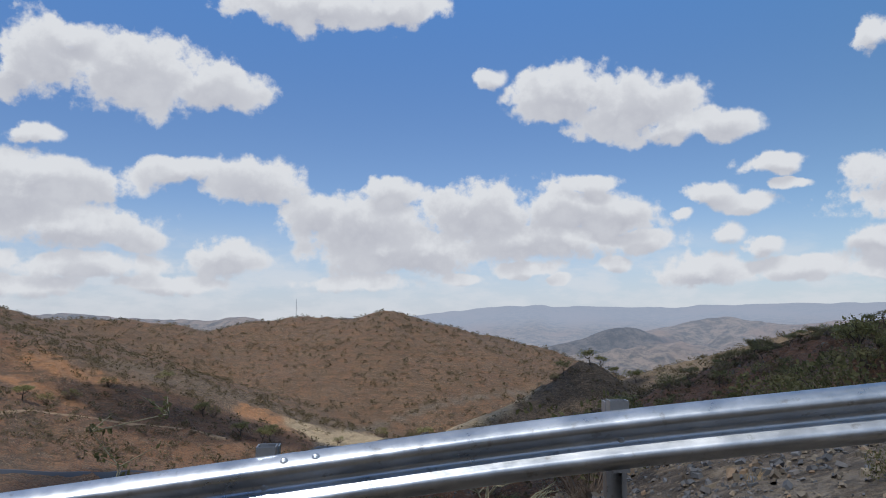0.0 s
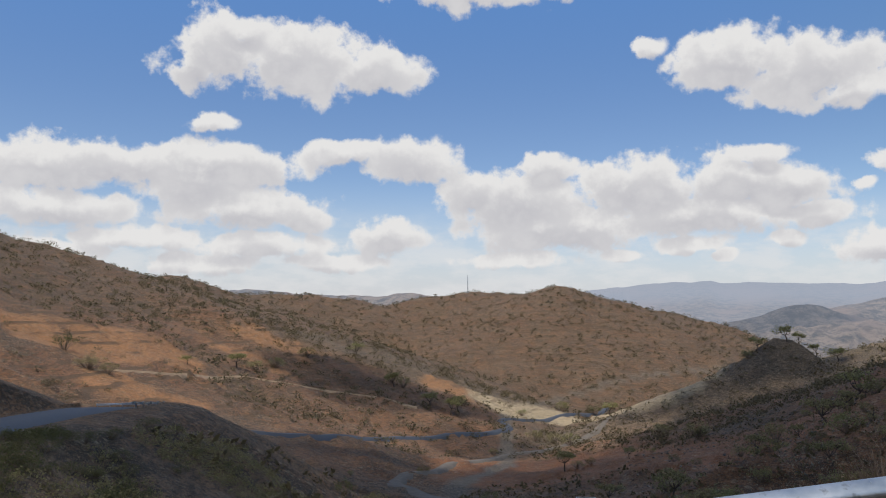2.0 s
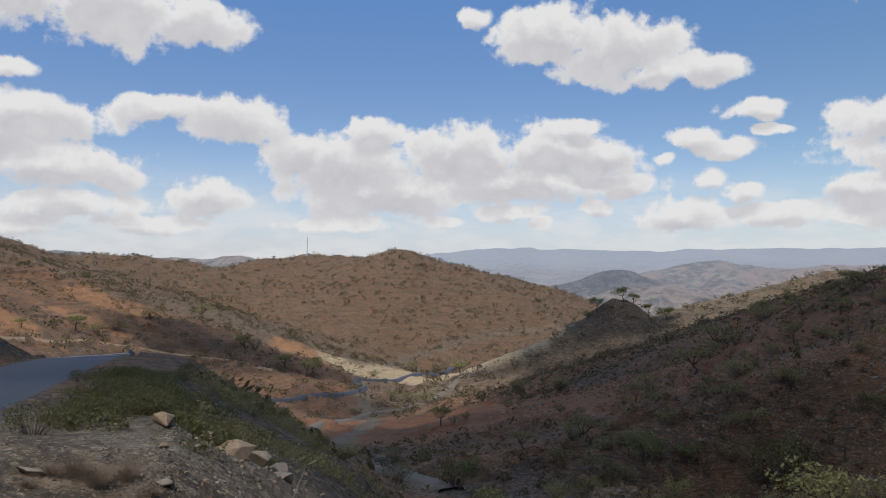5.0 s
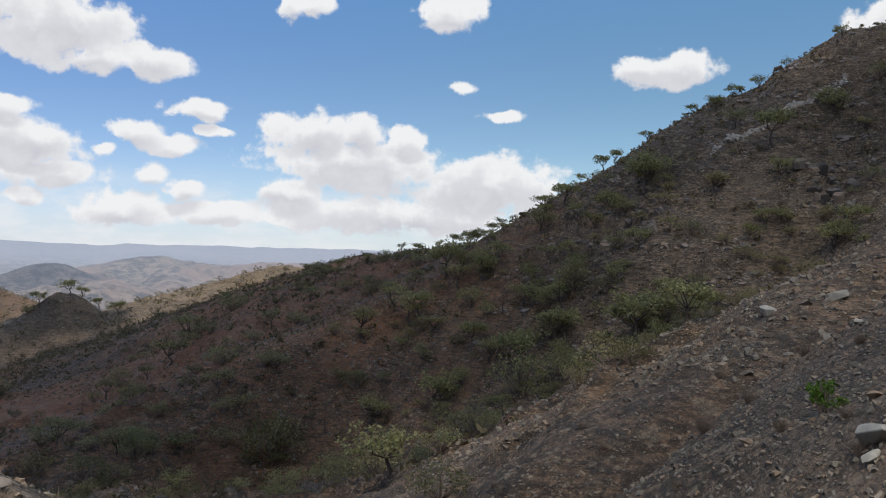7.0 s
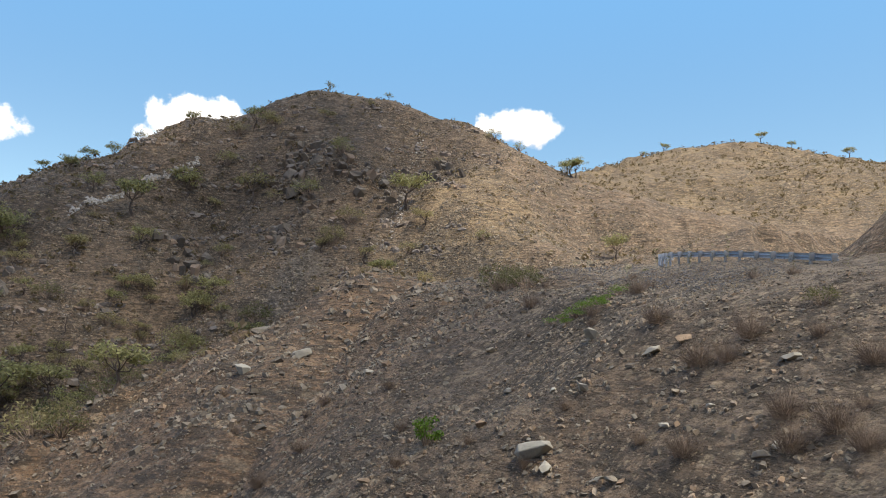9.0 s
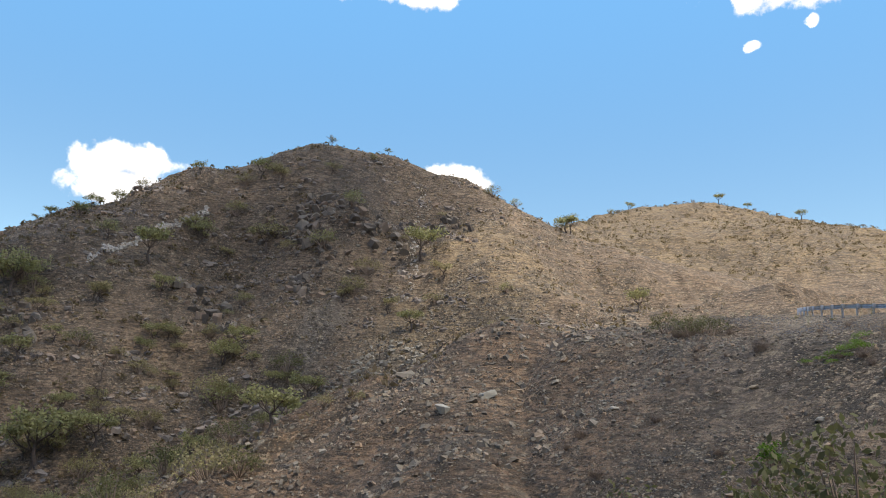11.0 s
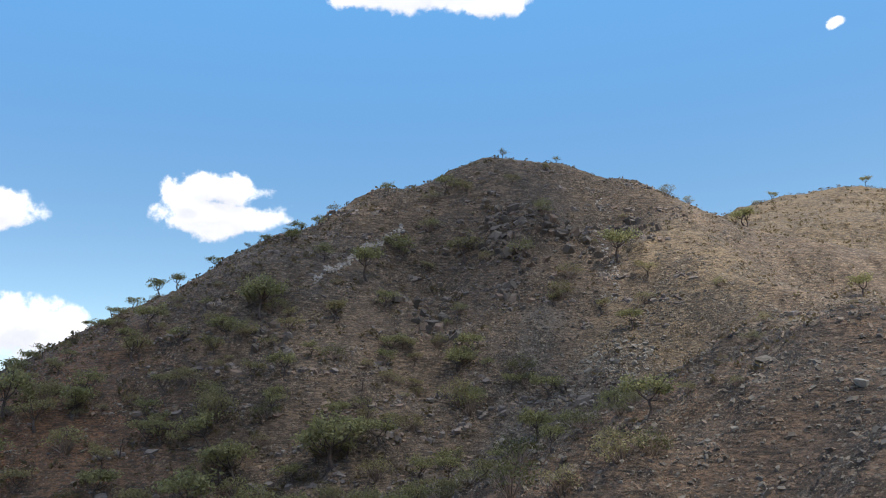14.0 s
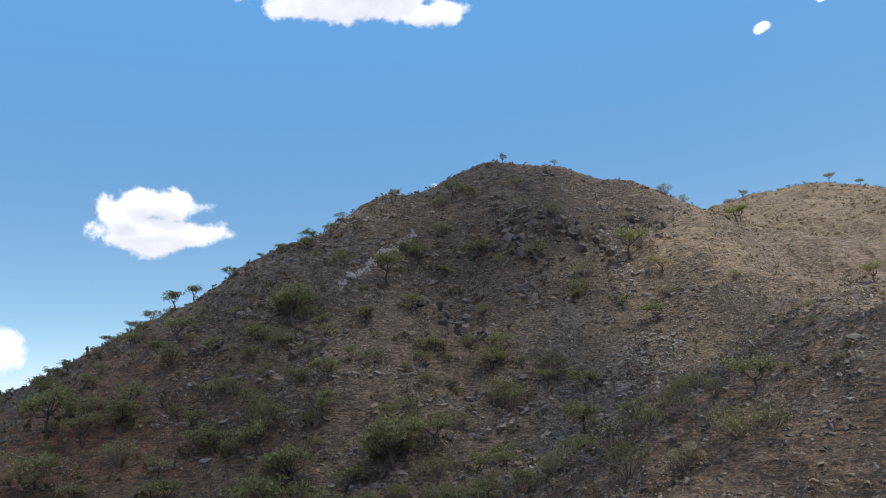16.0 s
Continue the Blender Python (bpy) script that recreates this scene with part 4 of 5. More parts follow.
# ---- plants ----
def tube(points, radii, sides=5):
    """A tapered stem through the points: verts and faces."""
    p = np.array(points, float)
    t = np.gradient(p, axis=0)
    t /= np.linalg.norm(t, axis=1)[:, None] + 1e-9
    ref = np.array([0.3, 0.9, 0.2])
    u = np.cross(t, ref)
    u /= np.linalg.norm(u, axis=1)[:, None] + 1e-9
    w = np.cross(t, u)
    ang = np.linspace(0, 2 * np.pi, sides, endpoint=False)
    v = (p[:, None] + np.array(radii)[:, None, None] * (np.cos(ang)[None, :, None] * u[:, None] + np.sin(ang)[None, :, None] * w[:, None])).reshape(-1, 3)
    f = [(i * sides + j, i * sides + (j + 1) % sides, (i + 1) * sides + (j + 1) % sides, (i + 1) * sides + j) for i in range(len(p) - 1) for j in range(sides)]
    return v, np.array(f)


def merge(pieces):
    vs, fs, n = [], [], 0
    for v, f in pieces:
        vs.append(v)
        fs.append(np.asarray(f) + n)
        n += len(v)
    return np.concatenate(vs), np.concatenate(fs)


def leaves(centres, size, rng, flat=0.0):
    """One small diamond of leaf at each centre, turned at random."""
    n = len(centres)
    u = rng.normal(size=(n, 3))
    u[:, 2] *= 1 - flat
    u /= np.linalg.norm(u, axis=1)[:, None]
    w = np.cross(u, rng.normal(size=(n, 3)))
    w /= np.linalg.norm(w, axis=1)[:, None] + 1e-9
    s = (size * rng.uniform(0.6, 1.4, n))[:, None]
    v = np.stack([centres - u * s, centres + w * s * 0.55, centres + u * s, centres - w * s * 0.55], 1).reshape(-1, 3)
    return v, np.arange(4 * n).reshape(n, 4)


def blob(n, radius, rng, squash=(1, 1, 1)):
    d = rng.normal(size=(n, 3))
    d /= np.linalg.norm(d, axis=1)[:, None]
    return d * (radius * rng.uniform(0.35, 1.0, n) ** 0.6)[:, None] * np.array(squash)


def plant(name, label, category, wood, crown, wood_mat, crown_mat):
    ob = tagged(new(name), label, category, group=category + "s on the slopes")
    a = sheet("trunk", *merge(wood), wood_mat)
    a.parent = ob
    if crown is not None:
        b = sheet("crown", *crown, crown_mat, False)
        b.parent = ob
    return ob


def acacia(seed, h, spread, mat, label, sparse=1.0, flat=0.3, name="acacia_tree"):
    """A flat-topped thorn tree: crooked trunk, forking limbs, layers of leaf clumps."""
    rng = np.random.default_rng(seed)
    fork = np.array([rng.normal(0, 0.07) * h, rng.normal(0, 0.07) * h, h * rng.uniform(0.28, 0.42)])
    bend = fork * 0.5 + np.array([rng.normal(0, 0.05) * h, rng.normal(0, 0.05) * h, 0])
    wood = [tube([(0, 0, -0.3), bend, fork], [0.045 * h, 0.034 * h, 0.026 * h], 6)]
    tips = []
    for k in range(6):
        a = k * 1.05 + rng.uniform(-0.4, 0.4)
        r = spread * rng.uniform(0.35, 0.85)
        tip = np.array([r * math.cos(a), r * math.sin(a), h * rng.uniform(0.66, 0.95) - r * flat * 0.4])
        mid = fork * 0.5 + tip * 0.5 + np.array([0, 0, -0.08 * h]) + rng.normal(0, 0.04 * h, 3)
        wood.append(tube([fork, mid, tip], [0.018 * h, 0.012 * h, 0.005 * h], 4))
        tips.append(tip)
        for _ in range(3):
            t2 = mid * 0.4 + tip * 0.6 + np.array([rng.normal(0, 0.22) * spread, rng.normal(0, 0.22) * spread, rng.uniform(0.02, 0.1) * h])
            wood.append(tube([mid * 0.6 + tip * 0.4, t2], [0.008 * h, 0.003 * h], 3))
            tips.append(t2)
    pts = []
    for tip in tips:
        for _ in range(2):
            c = tip + rng.normal(0, 1, 3) * np.array([0.16 * spread, 0.16 * spread, 0.03 * h])
            pts.append(c + blob(max(3, int(17 * sparse)), 0.3 * spread, rng, (1, 1, 0.62)))
    crown = leaves(np.concatenate(pts), 0.037 * h, rng, 0.2)
    return plant(name, label, "tree", wood, crown, BARK, mat)


def bush(seed, h, spread, mat, label, name="bush", clumps=16, each=15, leaf=0.05):
    """Many stems from the ground with leaf clumps in a ragged dome."""
    rng = np.random.default_rng(seed)
    wood, pts = [], []
    for k in range(clumps):
        a = rng.uniform(0, 6.28)
        r = spread * math.sqrt(rng.uniform(0.02, 1.0)) * 0.8
        tip = np.array([r * math.cos(a), r * math.sin(a), h * rng.uniform(0.45, 0.95) * (1 - 0.45 * (r / spread) ** 2)])
        wood.append(tube([(0.1 * r * math.cos(a), 0.1 * r * math.sin(a), -0.15), tip * np.array([0.55, 0.55, 0.5]), tip], [0.022 * h, 0.014 * h, 0.004 * h], 3))
        pts.append(tip + blob(each, 0.3 * spread, rng, (1, 1, 0.7)))
    return plant(name, label, "bush", wood, leaves(np.concatenate(pts), leaf * h, rng), TWIG, mat)


def bare(seed, h, label, mat=BARK, name="bare_tree", forks=3):
    """A leafless, forking small tree."""
    rng = np.random.default_rng(seed)
    wood = []

    def grow(p, d, length, r, depth):
        q = p + d * length
        wood.append(tube([p, (p + q) / 2 + rng.normal(0, 0.05 * length, 3), q], [r, r * 0.8, r * 0.55], 5 if depth > 2 else 4))
        if depth:
            for _ in range(3 if depth > 1 else 2):
                e = d + rng.normal(0, 0.55, 3)
                e[2] = abs(e[2]) * 0.7 + 0.15
                grow(q, e / np.linalg.norm(e), length * rng.uniform(0.55, 0.8), r * 0.55, depth - 1)
    grow(np.array([0, 0, -0.2]), np.array([0.12, 0.05, 1.0]), h * 0.38, 0.03 * h, forks)
    return plant(name, label, "tree", wood, None, mat, None)


def blades(n, h, spread, width, rng, droop=0.5):
    """Upright twigs or grass blades, each a bent narrow strip."""
    a = rng.uniform(0, 6.28, n)
    r0 = spread * 0.35 * np.sqrt(rng.uniform(0, 1, n))
    base = np.stack([r0 * np.cos(a), r0 * np.sin(a), np.full(n, -0.05)], -1)
    out = np.stack([np.cos(a), np.sin(a), np.zeros(n)], -1) * (spread * rng.uniform(0.2, 0.9, n))[:, None] + rng.normal(0, 0.12 * spread, (n, 3)) * np.array([1, 1, 0])
    hh = (h * rng.uniform(0.45, 1.0, n))[:, None] * np.array([0, 0, 1.0])
    midp, tip = base + out * 0.35 + hh * 0.6, base + out * (0.6 + droop) + hh
    side = np.stack([-np.sin(a + 0.8), np.cos(a + 0.8), np.zeros(n)], -1) * width
    v = np.stack([base - side, base + side, midp + side * 0.8, midp - side * 0.8, tip + side * 0.25, tip - side * 0.25], 1).reshape(-1, 3)
    k = 6 * np.arange(n)[:, None]
    return v, np.concatenate([k + np.array([0, 1, 2, 3]), k + np.array([3, 2, 4, 5])])


def dome(n, h, spread, width, rng):
    """Fine twigs spraying out in a rounded heap."""
    d = rng.normal(size=(n, 3))
    d[:, 2] = np.abs(d[:, 2]) + 0.15
    d /= np.linalg.norm(d, axis=1)[:, None]
    size = np.array([spread, spread, h])
    base = d * size * rng.uniform(0.0, 0.35, n)[:, None]
    tip = d * size * rng.uniform(0.6, 1.0, n)[:, None] + rng.normal(0, 0.15, (n, 3)) * size
    midp = (base + tip) / 2 + rng.normal(0, 0.1, (n, 3)) * size
    side = np.cross(d, rng.normal(size=(n, 3)))
    side *= width / np.linalg.norm(side, axis=1)[:, None]
    v = np.stack([base - side, base + side, midp + side * 0.8, midp - side * 0.8, tip + side * 0.3, tip - side * 0.3], 1).reshape(-1, 3)
    k = 6 * np.arange(n)[:, None]
    return v, np.concatenate([k + np.array([0, 1, 2, 3]), k + np.array([3, 2, 4, 5])])


def dry_bush(seed, h, spread, label):
    """Fine dry stems fanning up from one foot, thin and hazy towards the tips."""
    rng = np.random.default_rng(seed)
    ob = tagged(new("dry_bush"), label, "bush", group="dry bushes on the bank")
    a = sheet("twig_mass", *merge([dome(280, h, spread, 0.0038, rng), blades(230, h, spread, 0.0036, rng, 0.1)]), TWIG, False)
    a.parent = ob
    tagged(a, kind="stuff")
    b = sheet("seed_mass", *leaves(np.array([0, 0, h * 0.55]) + blob(380, 1.0, rng, (0.95 * spread, 0.95 * spread, 0.45 * h)), 0.017, rng), DRY_LEAF, False)
    b.parent = ob
    tagged(b, kind="stuff")
    return ob


def weed(seed, h, label):
    """A tall roadside weed: pale stem, side shoots, drooping leaves."""
    rng = np.random.default_rng(seed)
    ob = tagged(new("tall_weed"), label, "weed", group="weeds beside the road")
    stem = [(0, 0, -0.1)] + [(rng.normal(0, 0.03) * k, rng.normal(0, 0.03) * k, h * k / 6) for k in range(1, 7)]
    wood, pts = [tube(stem, np.linspace(0.014, 0.004, 7), 5)], []
    for k in range(2, 7):
        for _ in range(3):
            p = np.array(stem[k])
            a = rng.uniform(0, 6.28)
            q = p + np.array([math.cos(a), math.sin(a), rng.uniform(0.2, 0.9)]) * h * rng.uniform(0.08, 0.2)
            wood.append(tube([p, q], [0.006, 0.003], 4))
            pts += [p * (1 - s) + q * s + rng.normal(0, 0.03, 3) for s in rng.uniform(0.1, 1.15, 11)]
    s = sheet("stem", *merge(wood), STEM)
    s.parent = ob
    lv = sheet("foliage", *leaves(np.array(pts), 0.028, rng), GREEN, False)
    lv.parent = tagged(ob)
    tagged(lv, kind="stuff")
    return ob


def set_out(protos, places, rng, lo, hi, sink=0.1):
    """Stand copies of the plants at the places, each turned and sized at random."""
    xy = np.array(places, float)
    z = ground(xy[:, 0], xy[:, 1])
    for k, ((x, y), h) in enumerate(zip(xy, z)):
        s = rng.uniform(lo, hi)
        copy_thing(protos[k % len(protos)], pose(x, y, h - sink, rng.normal(0, 4), rng.normal(0, 4), rng.uniform(0, 360)) @ Matrix.Diagonal((s, s, s * rng.uniform(0.85, 1.15), 1)))


def drop(protos):
    """Take away the first plants, from which the others were copied."""
    for ob in protos:
        for o in (*ob.children_recursive, ob):
            bpy.data.objects.remove(o)


rng = np.random.default_rng(7)
umbrella = [acacia(31 + k, 5.2, 2.9, ACACIA, "flat-topped acacia tree with a dark crooked trunk on a dry slope", 1.0, 0.3) for k in range(4)]
open_tree = [acacia(41 + k, 4.6, 2.5, SCRUB if k else ACACIA, "thin grey-green thorn tree on a stony slope", 0.7, 0.5, "thorn_tree") for k in range(3)]
round_bush = [bush(51 + k, 2.9, 2.7, SCRUB if k < 2 else ACACIA, "olive grey-green bush among stones", clumps=30, each=23, leaf=0.038) for k in range(4)]
green_bush = [bush(61 + k, 2.6, 2.3, GREEN, "leafy green bush on the slope", "green_bush", 26, 30, 0.036) for k in range(2)]
dead = [bare(71 + k, 3.0, "leafless dark dead tree on a stony slope") for k in range(3)]


def stand(site, rng):
    """Stand the plants of one site at their places, each with its own width of crown."""
    for kind, (protos, width) in {"acacias": (umbrella, 6.4), "thorns": (open_tree, 5.6), "bushes": (round_bush, 5.4), "greens": (green_bush, 4.6), "dead": (dead, 3.2)}.items():
        for k, (x, y, w) in enumerate(site.get(kind, [])):
            f = w / width * rng.uniform(1.0, 1.16)
            copy_thing(protos[(k + int(abs(x))) % len(protos)], pose(x, y, ground_at(x, y) - 0.12, rng.normal(0, 5), rng.normal(0, 5), rng.uniform(0, 360))
                       @ Matrix.Diagonal((f, f, f * rng.uniform(0.85, 1.1), 1)))


for site in (SKYLINE_TREES, CRAG_TREES, FACE_TREES, FOOT_TREES, GULLY_TREES, FLANK_TREES, VALLEY_TREES, SADDLE_TREES, FIELD_TREES, {"bushes": FLOOR_BUSHES[::2], "greens": FLOOR_BUSHES[1::2]}):
    stand(site, rng)


def scatter(n, x0, x1, y0, y1, rng, keep):
    x, y = rng.uniform(x0, x1, n), rng.uniform(y0, y1, n)
    k = keep(x, y)
    return x[k], y[k]


hill = lambda x, y: (along(ROAD, x, y)[0] > 26) & (layers(x, y, 30, 2, 33) > -0.25)
x, y = scatter(150, 45, 178, 20, 330, rng, hill)
set_out([dead[0], round_bush[0], round_bush[1], open_tree[1], round_bush[3], dead[1], round_bush[2]], np.stack([x, y], -1), rng, 0.5, 1.0)
x, y = scatter(150, -5, 110, 45, 260, rng, hill)
set_out([round_bush[1], open_tree[2], round_bush[0], green_bush[1], dead[2], round_bush[3]], np.stack([x, y], -1), rng, 0.85, 1.6)
x, y = scatter(170, -40, 75, 45, 190, rng, lambda x, y: (along(BED, x, y)[0] < 42) & (along(ROAD, x, y)[0] > 40))
set_out([round_bush[3], green_bush[0], round_bush[2], round_bush[0], open_tree[0]], np.stack([x, y], -1)[:60], rng, 0.7, 1.35)
x, y = scatter(150, 50, 118, 62, 175, rng, lambda x, y: layers(x, y, 24, 2, 43) > -0.3)
set_out([open_tree[0], round_bush[1], umbrella[1], dead[0], open_tree[1], round_bush[0], open_tree[2]], np.stack([x, y], -1), rng, 0.65, 1.15)
set_out(green_bush, [(51, 121), (23, 131), (7, 155), (31, 52), (36, 60), (60, 52), (105, 57), (58, 88), (20, 108), (40, 96), (0, 120), (-14, 128), (-45, 150)], rng, 0.9, 1.6)

# dry bushes, thicket and weeds by the road
dry = [dry_bush(81 + k, 0.85, 0.75, "dry purple-brown twiggy bush on the gravel bank") for k in range(3)]
for k, (x, y, w) in enumerate(DRY_BUSHES + VERGE_BUSHES):
    copy_thing(dry[k % 3], pose(x, y, ground_at(x, y) - 0.03, 0, 0, rng.uniform(0, 360)) @ Matrix.Diagonal((w / 1.7, w / 1.7, w / 1.7 * rng.uniform(0.8, 1.05), 1)))
x, y = scatter(60, -46, 4, 0, 34, rng, lambda x, y: along(ROAD, x, y)[0] > 8)
set_out(dry, np.stack([x, y], -1), rng, 0.35, 0.8, 0.03)
set_out(green_bush, [(-27.5, 0.2), (-31, -1.2)], rng, 0.25, 0.4, 0.03)
low_green = [bush(91 + k, 1.25, 1.15, GREEN, "low dense green bush on the road verge", "verge_bush", 26, 44, 0.03) for k in range(3)]
set_out(low_green, THICKET, rng, 0.6, 0.95)
x, y = scatter(40, -62, -50, 22, 49, rng, lambda x, y: (along(ROAD, x, y)[0] > 6.2) & (along(ROAD, x, y)[0] < 13))
set_out(low_green, np.stack([x, y], -1), rng, 0.5, 0.9)
set_out(low_green, [(1.8, 8.5), (3.6, 9.8), (5.4, 9.0), (7.6, 10.5)], rng, 1.2, 1.5)
set_out(low_green, [(3.2, 1.2), (-2.4, 1.0)], rng, 0.25, 0.35)
for x, y, w in BANK_BUSHES:
    copy_thing(low_green[int(abs(10 * x)) % 3], pose(x, y, ground_at(x, y) - 0.1, 0, 0, rng.uniform(0, 360)) @ Matrix.Diagonal((w / 2.3, w / 2.3, w / 2.3 * rng.uniform(0.7, 1.0), 1)))
creeper = [bush(97 + k, 0.5, 0.8, VIVID, "low bright green creeping plant among grey stones", "creeping_plant", 26, 30, 0.06) for k in range(2)]
set_out(creeper, CREEPERS, rng, 0.6, 1.0, 0.02)
twiggy = [bare(111 + k, 1.3, "bare pale-twigged bush beside the road", STEM, "bare_bush", 4) for k in range(2)]
set_out(twiggy, [(7.0, 3.6), (7.8, 4.4), (-0.4, 1.9)], rng, 0.8, 1.15)
set_out(dry, [(-21.5, -1.2), (-19.6, -0.2)], rng, 0.5, 0.8)
vivid = [bush(95, 0.9, 0.55, VIVID, "bright green upright shrub on grey gravel", "vivid_shrub", 26, 26)]
set_out(vivid, [(-19.4, 13.8)], rng, 1.4, 1.45)
weeds = [weed(101 + k, 1.6, "tall pale-stemmed roadside weed with narrow green leaves") for k in range(3)]
set_out(weeds, [(-4.7, 0.1), (-3.2, 0.5), (-6.6, 0.6), (-8.2, -0.4), (-8.9, -0.2), (-11.4, -0.7), (-13.2, -1.0)], rng, 0.65, 0.9, 0.02)
set_out(weeds, [(-25.6, -2.6), (-24.2, -2.2), (-27.8, -2.8), (-20.9, -1.5), (-41.2, -2.2), (-29.4, -3.0), (-31.5, -3.2)], rng, 0.35, 0.6, 0.02)
drop(creeper + twiggy + umbrella + open_tree + round_bush + green_bush + dead + dry + low_green + vivid + weeds)


def far_scrub(name, label, n, box, rng, keep, lo, hi, per, mat, leaf=0.42):
    """Bushes too many to count, each a few clumps of leaves, as one object."""
    x, y = scatter(n, *box, rng, keep)
    z = ground(x, y)
    s = rng.uniform(lo, hi, len(x)) * rng.uniform(0.6, 1.0, len(x))
    c = np.repeat(np.stack([x, y, z], -1), per, 0)
    r = np.repeat(s, per)
    off = blob(len(c), 1.0, rng, (1, 1, 0.62)) + np.array([0, 0, 0.5])
    return tagged(sheet(name, *leaves(c + off * r[:, None], leaf * r, rng), mat, False), label, "scrub", kind="stuff")


open_hill = lambda x, y: ((np.hypot(x + 45, y) > 330) & (np.min([np.hypot((x - a) / 1.6, y - b) for a, b in ORANGE], axis=0) > 22)
                          & (along(SANDY, x, y)[0] > 18) & (along(RED_FIELD, x, y)[0] > 48))
far_scrub("hill_scrub", "grey-brown thorn bushes dotted over the far lit hills", 5600, (-620, 260, 380, 1120), rng,
          lambda x, y: open_hill(x, y) & (layers(x, y, 60, 2, 34) > -0.75), 1.8, 4.7, 30, MID_SCRUB, 0.2)
far_scrub("low_hill_scrub", "small dry scrub between the bushes of the far hills", 5000, (-620, 260, 380, 1120), rng, open_hill, 0.8, 2.0, 6, MID_SCRUB, 0.4)
far_scrub("bench_scrub", "olive thorn bushes on the terraced slopes beside the track", 900, (-345, -150, 270, 580), rng,
          lambda x, y: (layers(x, y, 40, 2, 41) > -0.15) & (np.min([np.hypot((x - a) / 1.6, y - b) for a, b in ORANGE], axis=0) > 13), 1.2, 3.4, 60, MID_SCRUB, 0.14)
far_scrub("spur_scrub", "dark thorn scrub over the shaded spur", 1500, (-280, -80, 470, 680), rng,
          lambda x, y: (along(SHADED_SPUR[2:], x, y)[0] < 48) & (layers(x, y, 30, 2, 42) > -0.1), 0.9, 3.4, 30, DARK_SCRUB, 0.18)
far_scrub("east_scrub", "low tufted scrub over the tan hill", 3600, (185, 350, -230, 40), rng, lambda x, y: layers(x, y, 20, 2, 35) > -0.7, 0.5, 1.4, 9, DARK_SCRUB)
far_scrub("near_scrub", "small dry scrub and thorn tufts among the stones", 6500, (20, 190, -30, 340), rng, lambda x, y: along(ROAD, x, y)[0] > 22, 0.3, 1.1, 8, DARK_SCRUB)
far_scrub("flank_scrub", "low dry scrub over the shaded slope", 6000, (-60, 200, 60, 560), rng, lambda x, y: (along(RED_FIELD, x, y)[0] > 45), 0.5, 1.7, 10, DARK_SCRUB)
far_scrub("bank_scrub", "low olive scrub over the bank below the bend", 4200, (-60, -34, 18, 78), rng,
          lambda x, y: (along(ROAD, x, y)[0] > 11) & (along(ROAD, x, y)[1] < 0) & (y > 30 - 0.9 * (x + 52)) & (layers(x, y, 9, 2, 48) > -0.1), 0.3, 1.0, 26, SCRUB, 0.13)
far_scrub("thicket", "dense dark green thicket along the road verge", 2300, (-66, -47, 18, 50), rng,
          lambda x, y: (along(ROAD, x, y)[0] > 6.4) & (along(ROAD, x, y)[0] < 15) & (along(ROAD, x, y)[1] < 0) & (layers(x, y, 7, 2, 49) > -0.35), 0.35, 0.8, 46, GREEN, 0.13)


def tufts(name, label, n, box, rng, keep, h, spread, per, width, mat):
    x, y = scatter(n, *box, rng, keep)
    z = ground(x, y)
    pieces = []
    for a, b, c in zip(x, y, z):
        s = rng.uniform(0.6, 1.3)
        v, f = blades(per, h * s, spread * s, width, rng, 0.3)
        pieces.append((v + np.array([a, b, c]), f))
    return tagged(sheet(name, *merge(pieces), mat, False), label, "grass", kind="stuff")


tufts("bank_grass", "dry straw and purple-brown grass tufts on the gravel bank", 520, (-48, 14, -3, 42), rng,
      lambda x, y: (along(ROAD, x, y)[0] > 9) & (layers(x, y, 8, 2, 36) > -0.1), 0.3, 0.22, 18, 0.006, TWIG)
tufts("verge_grass", "straw-coloured dry grass on the road verge", 260, (-62, 14, -4, 60), rng,
      lambda x, y: (along(ROAD, x, y)[0] > 5.6) & (along(ROAD, x, y)[0] < 14) & (along(ROAD, x, y)[1] < 0), 0.28, 0.2, 14, 0.004, STRAW)


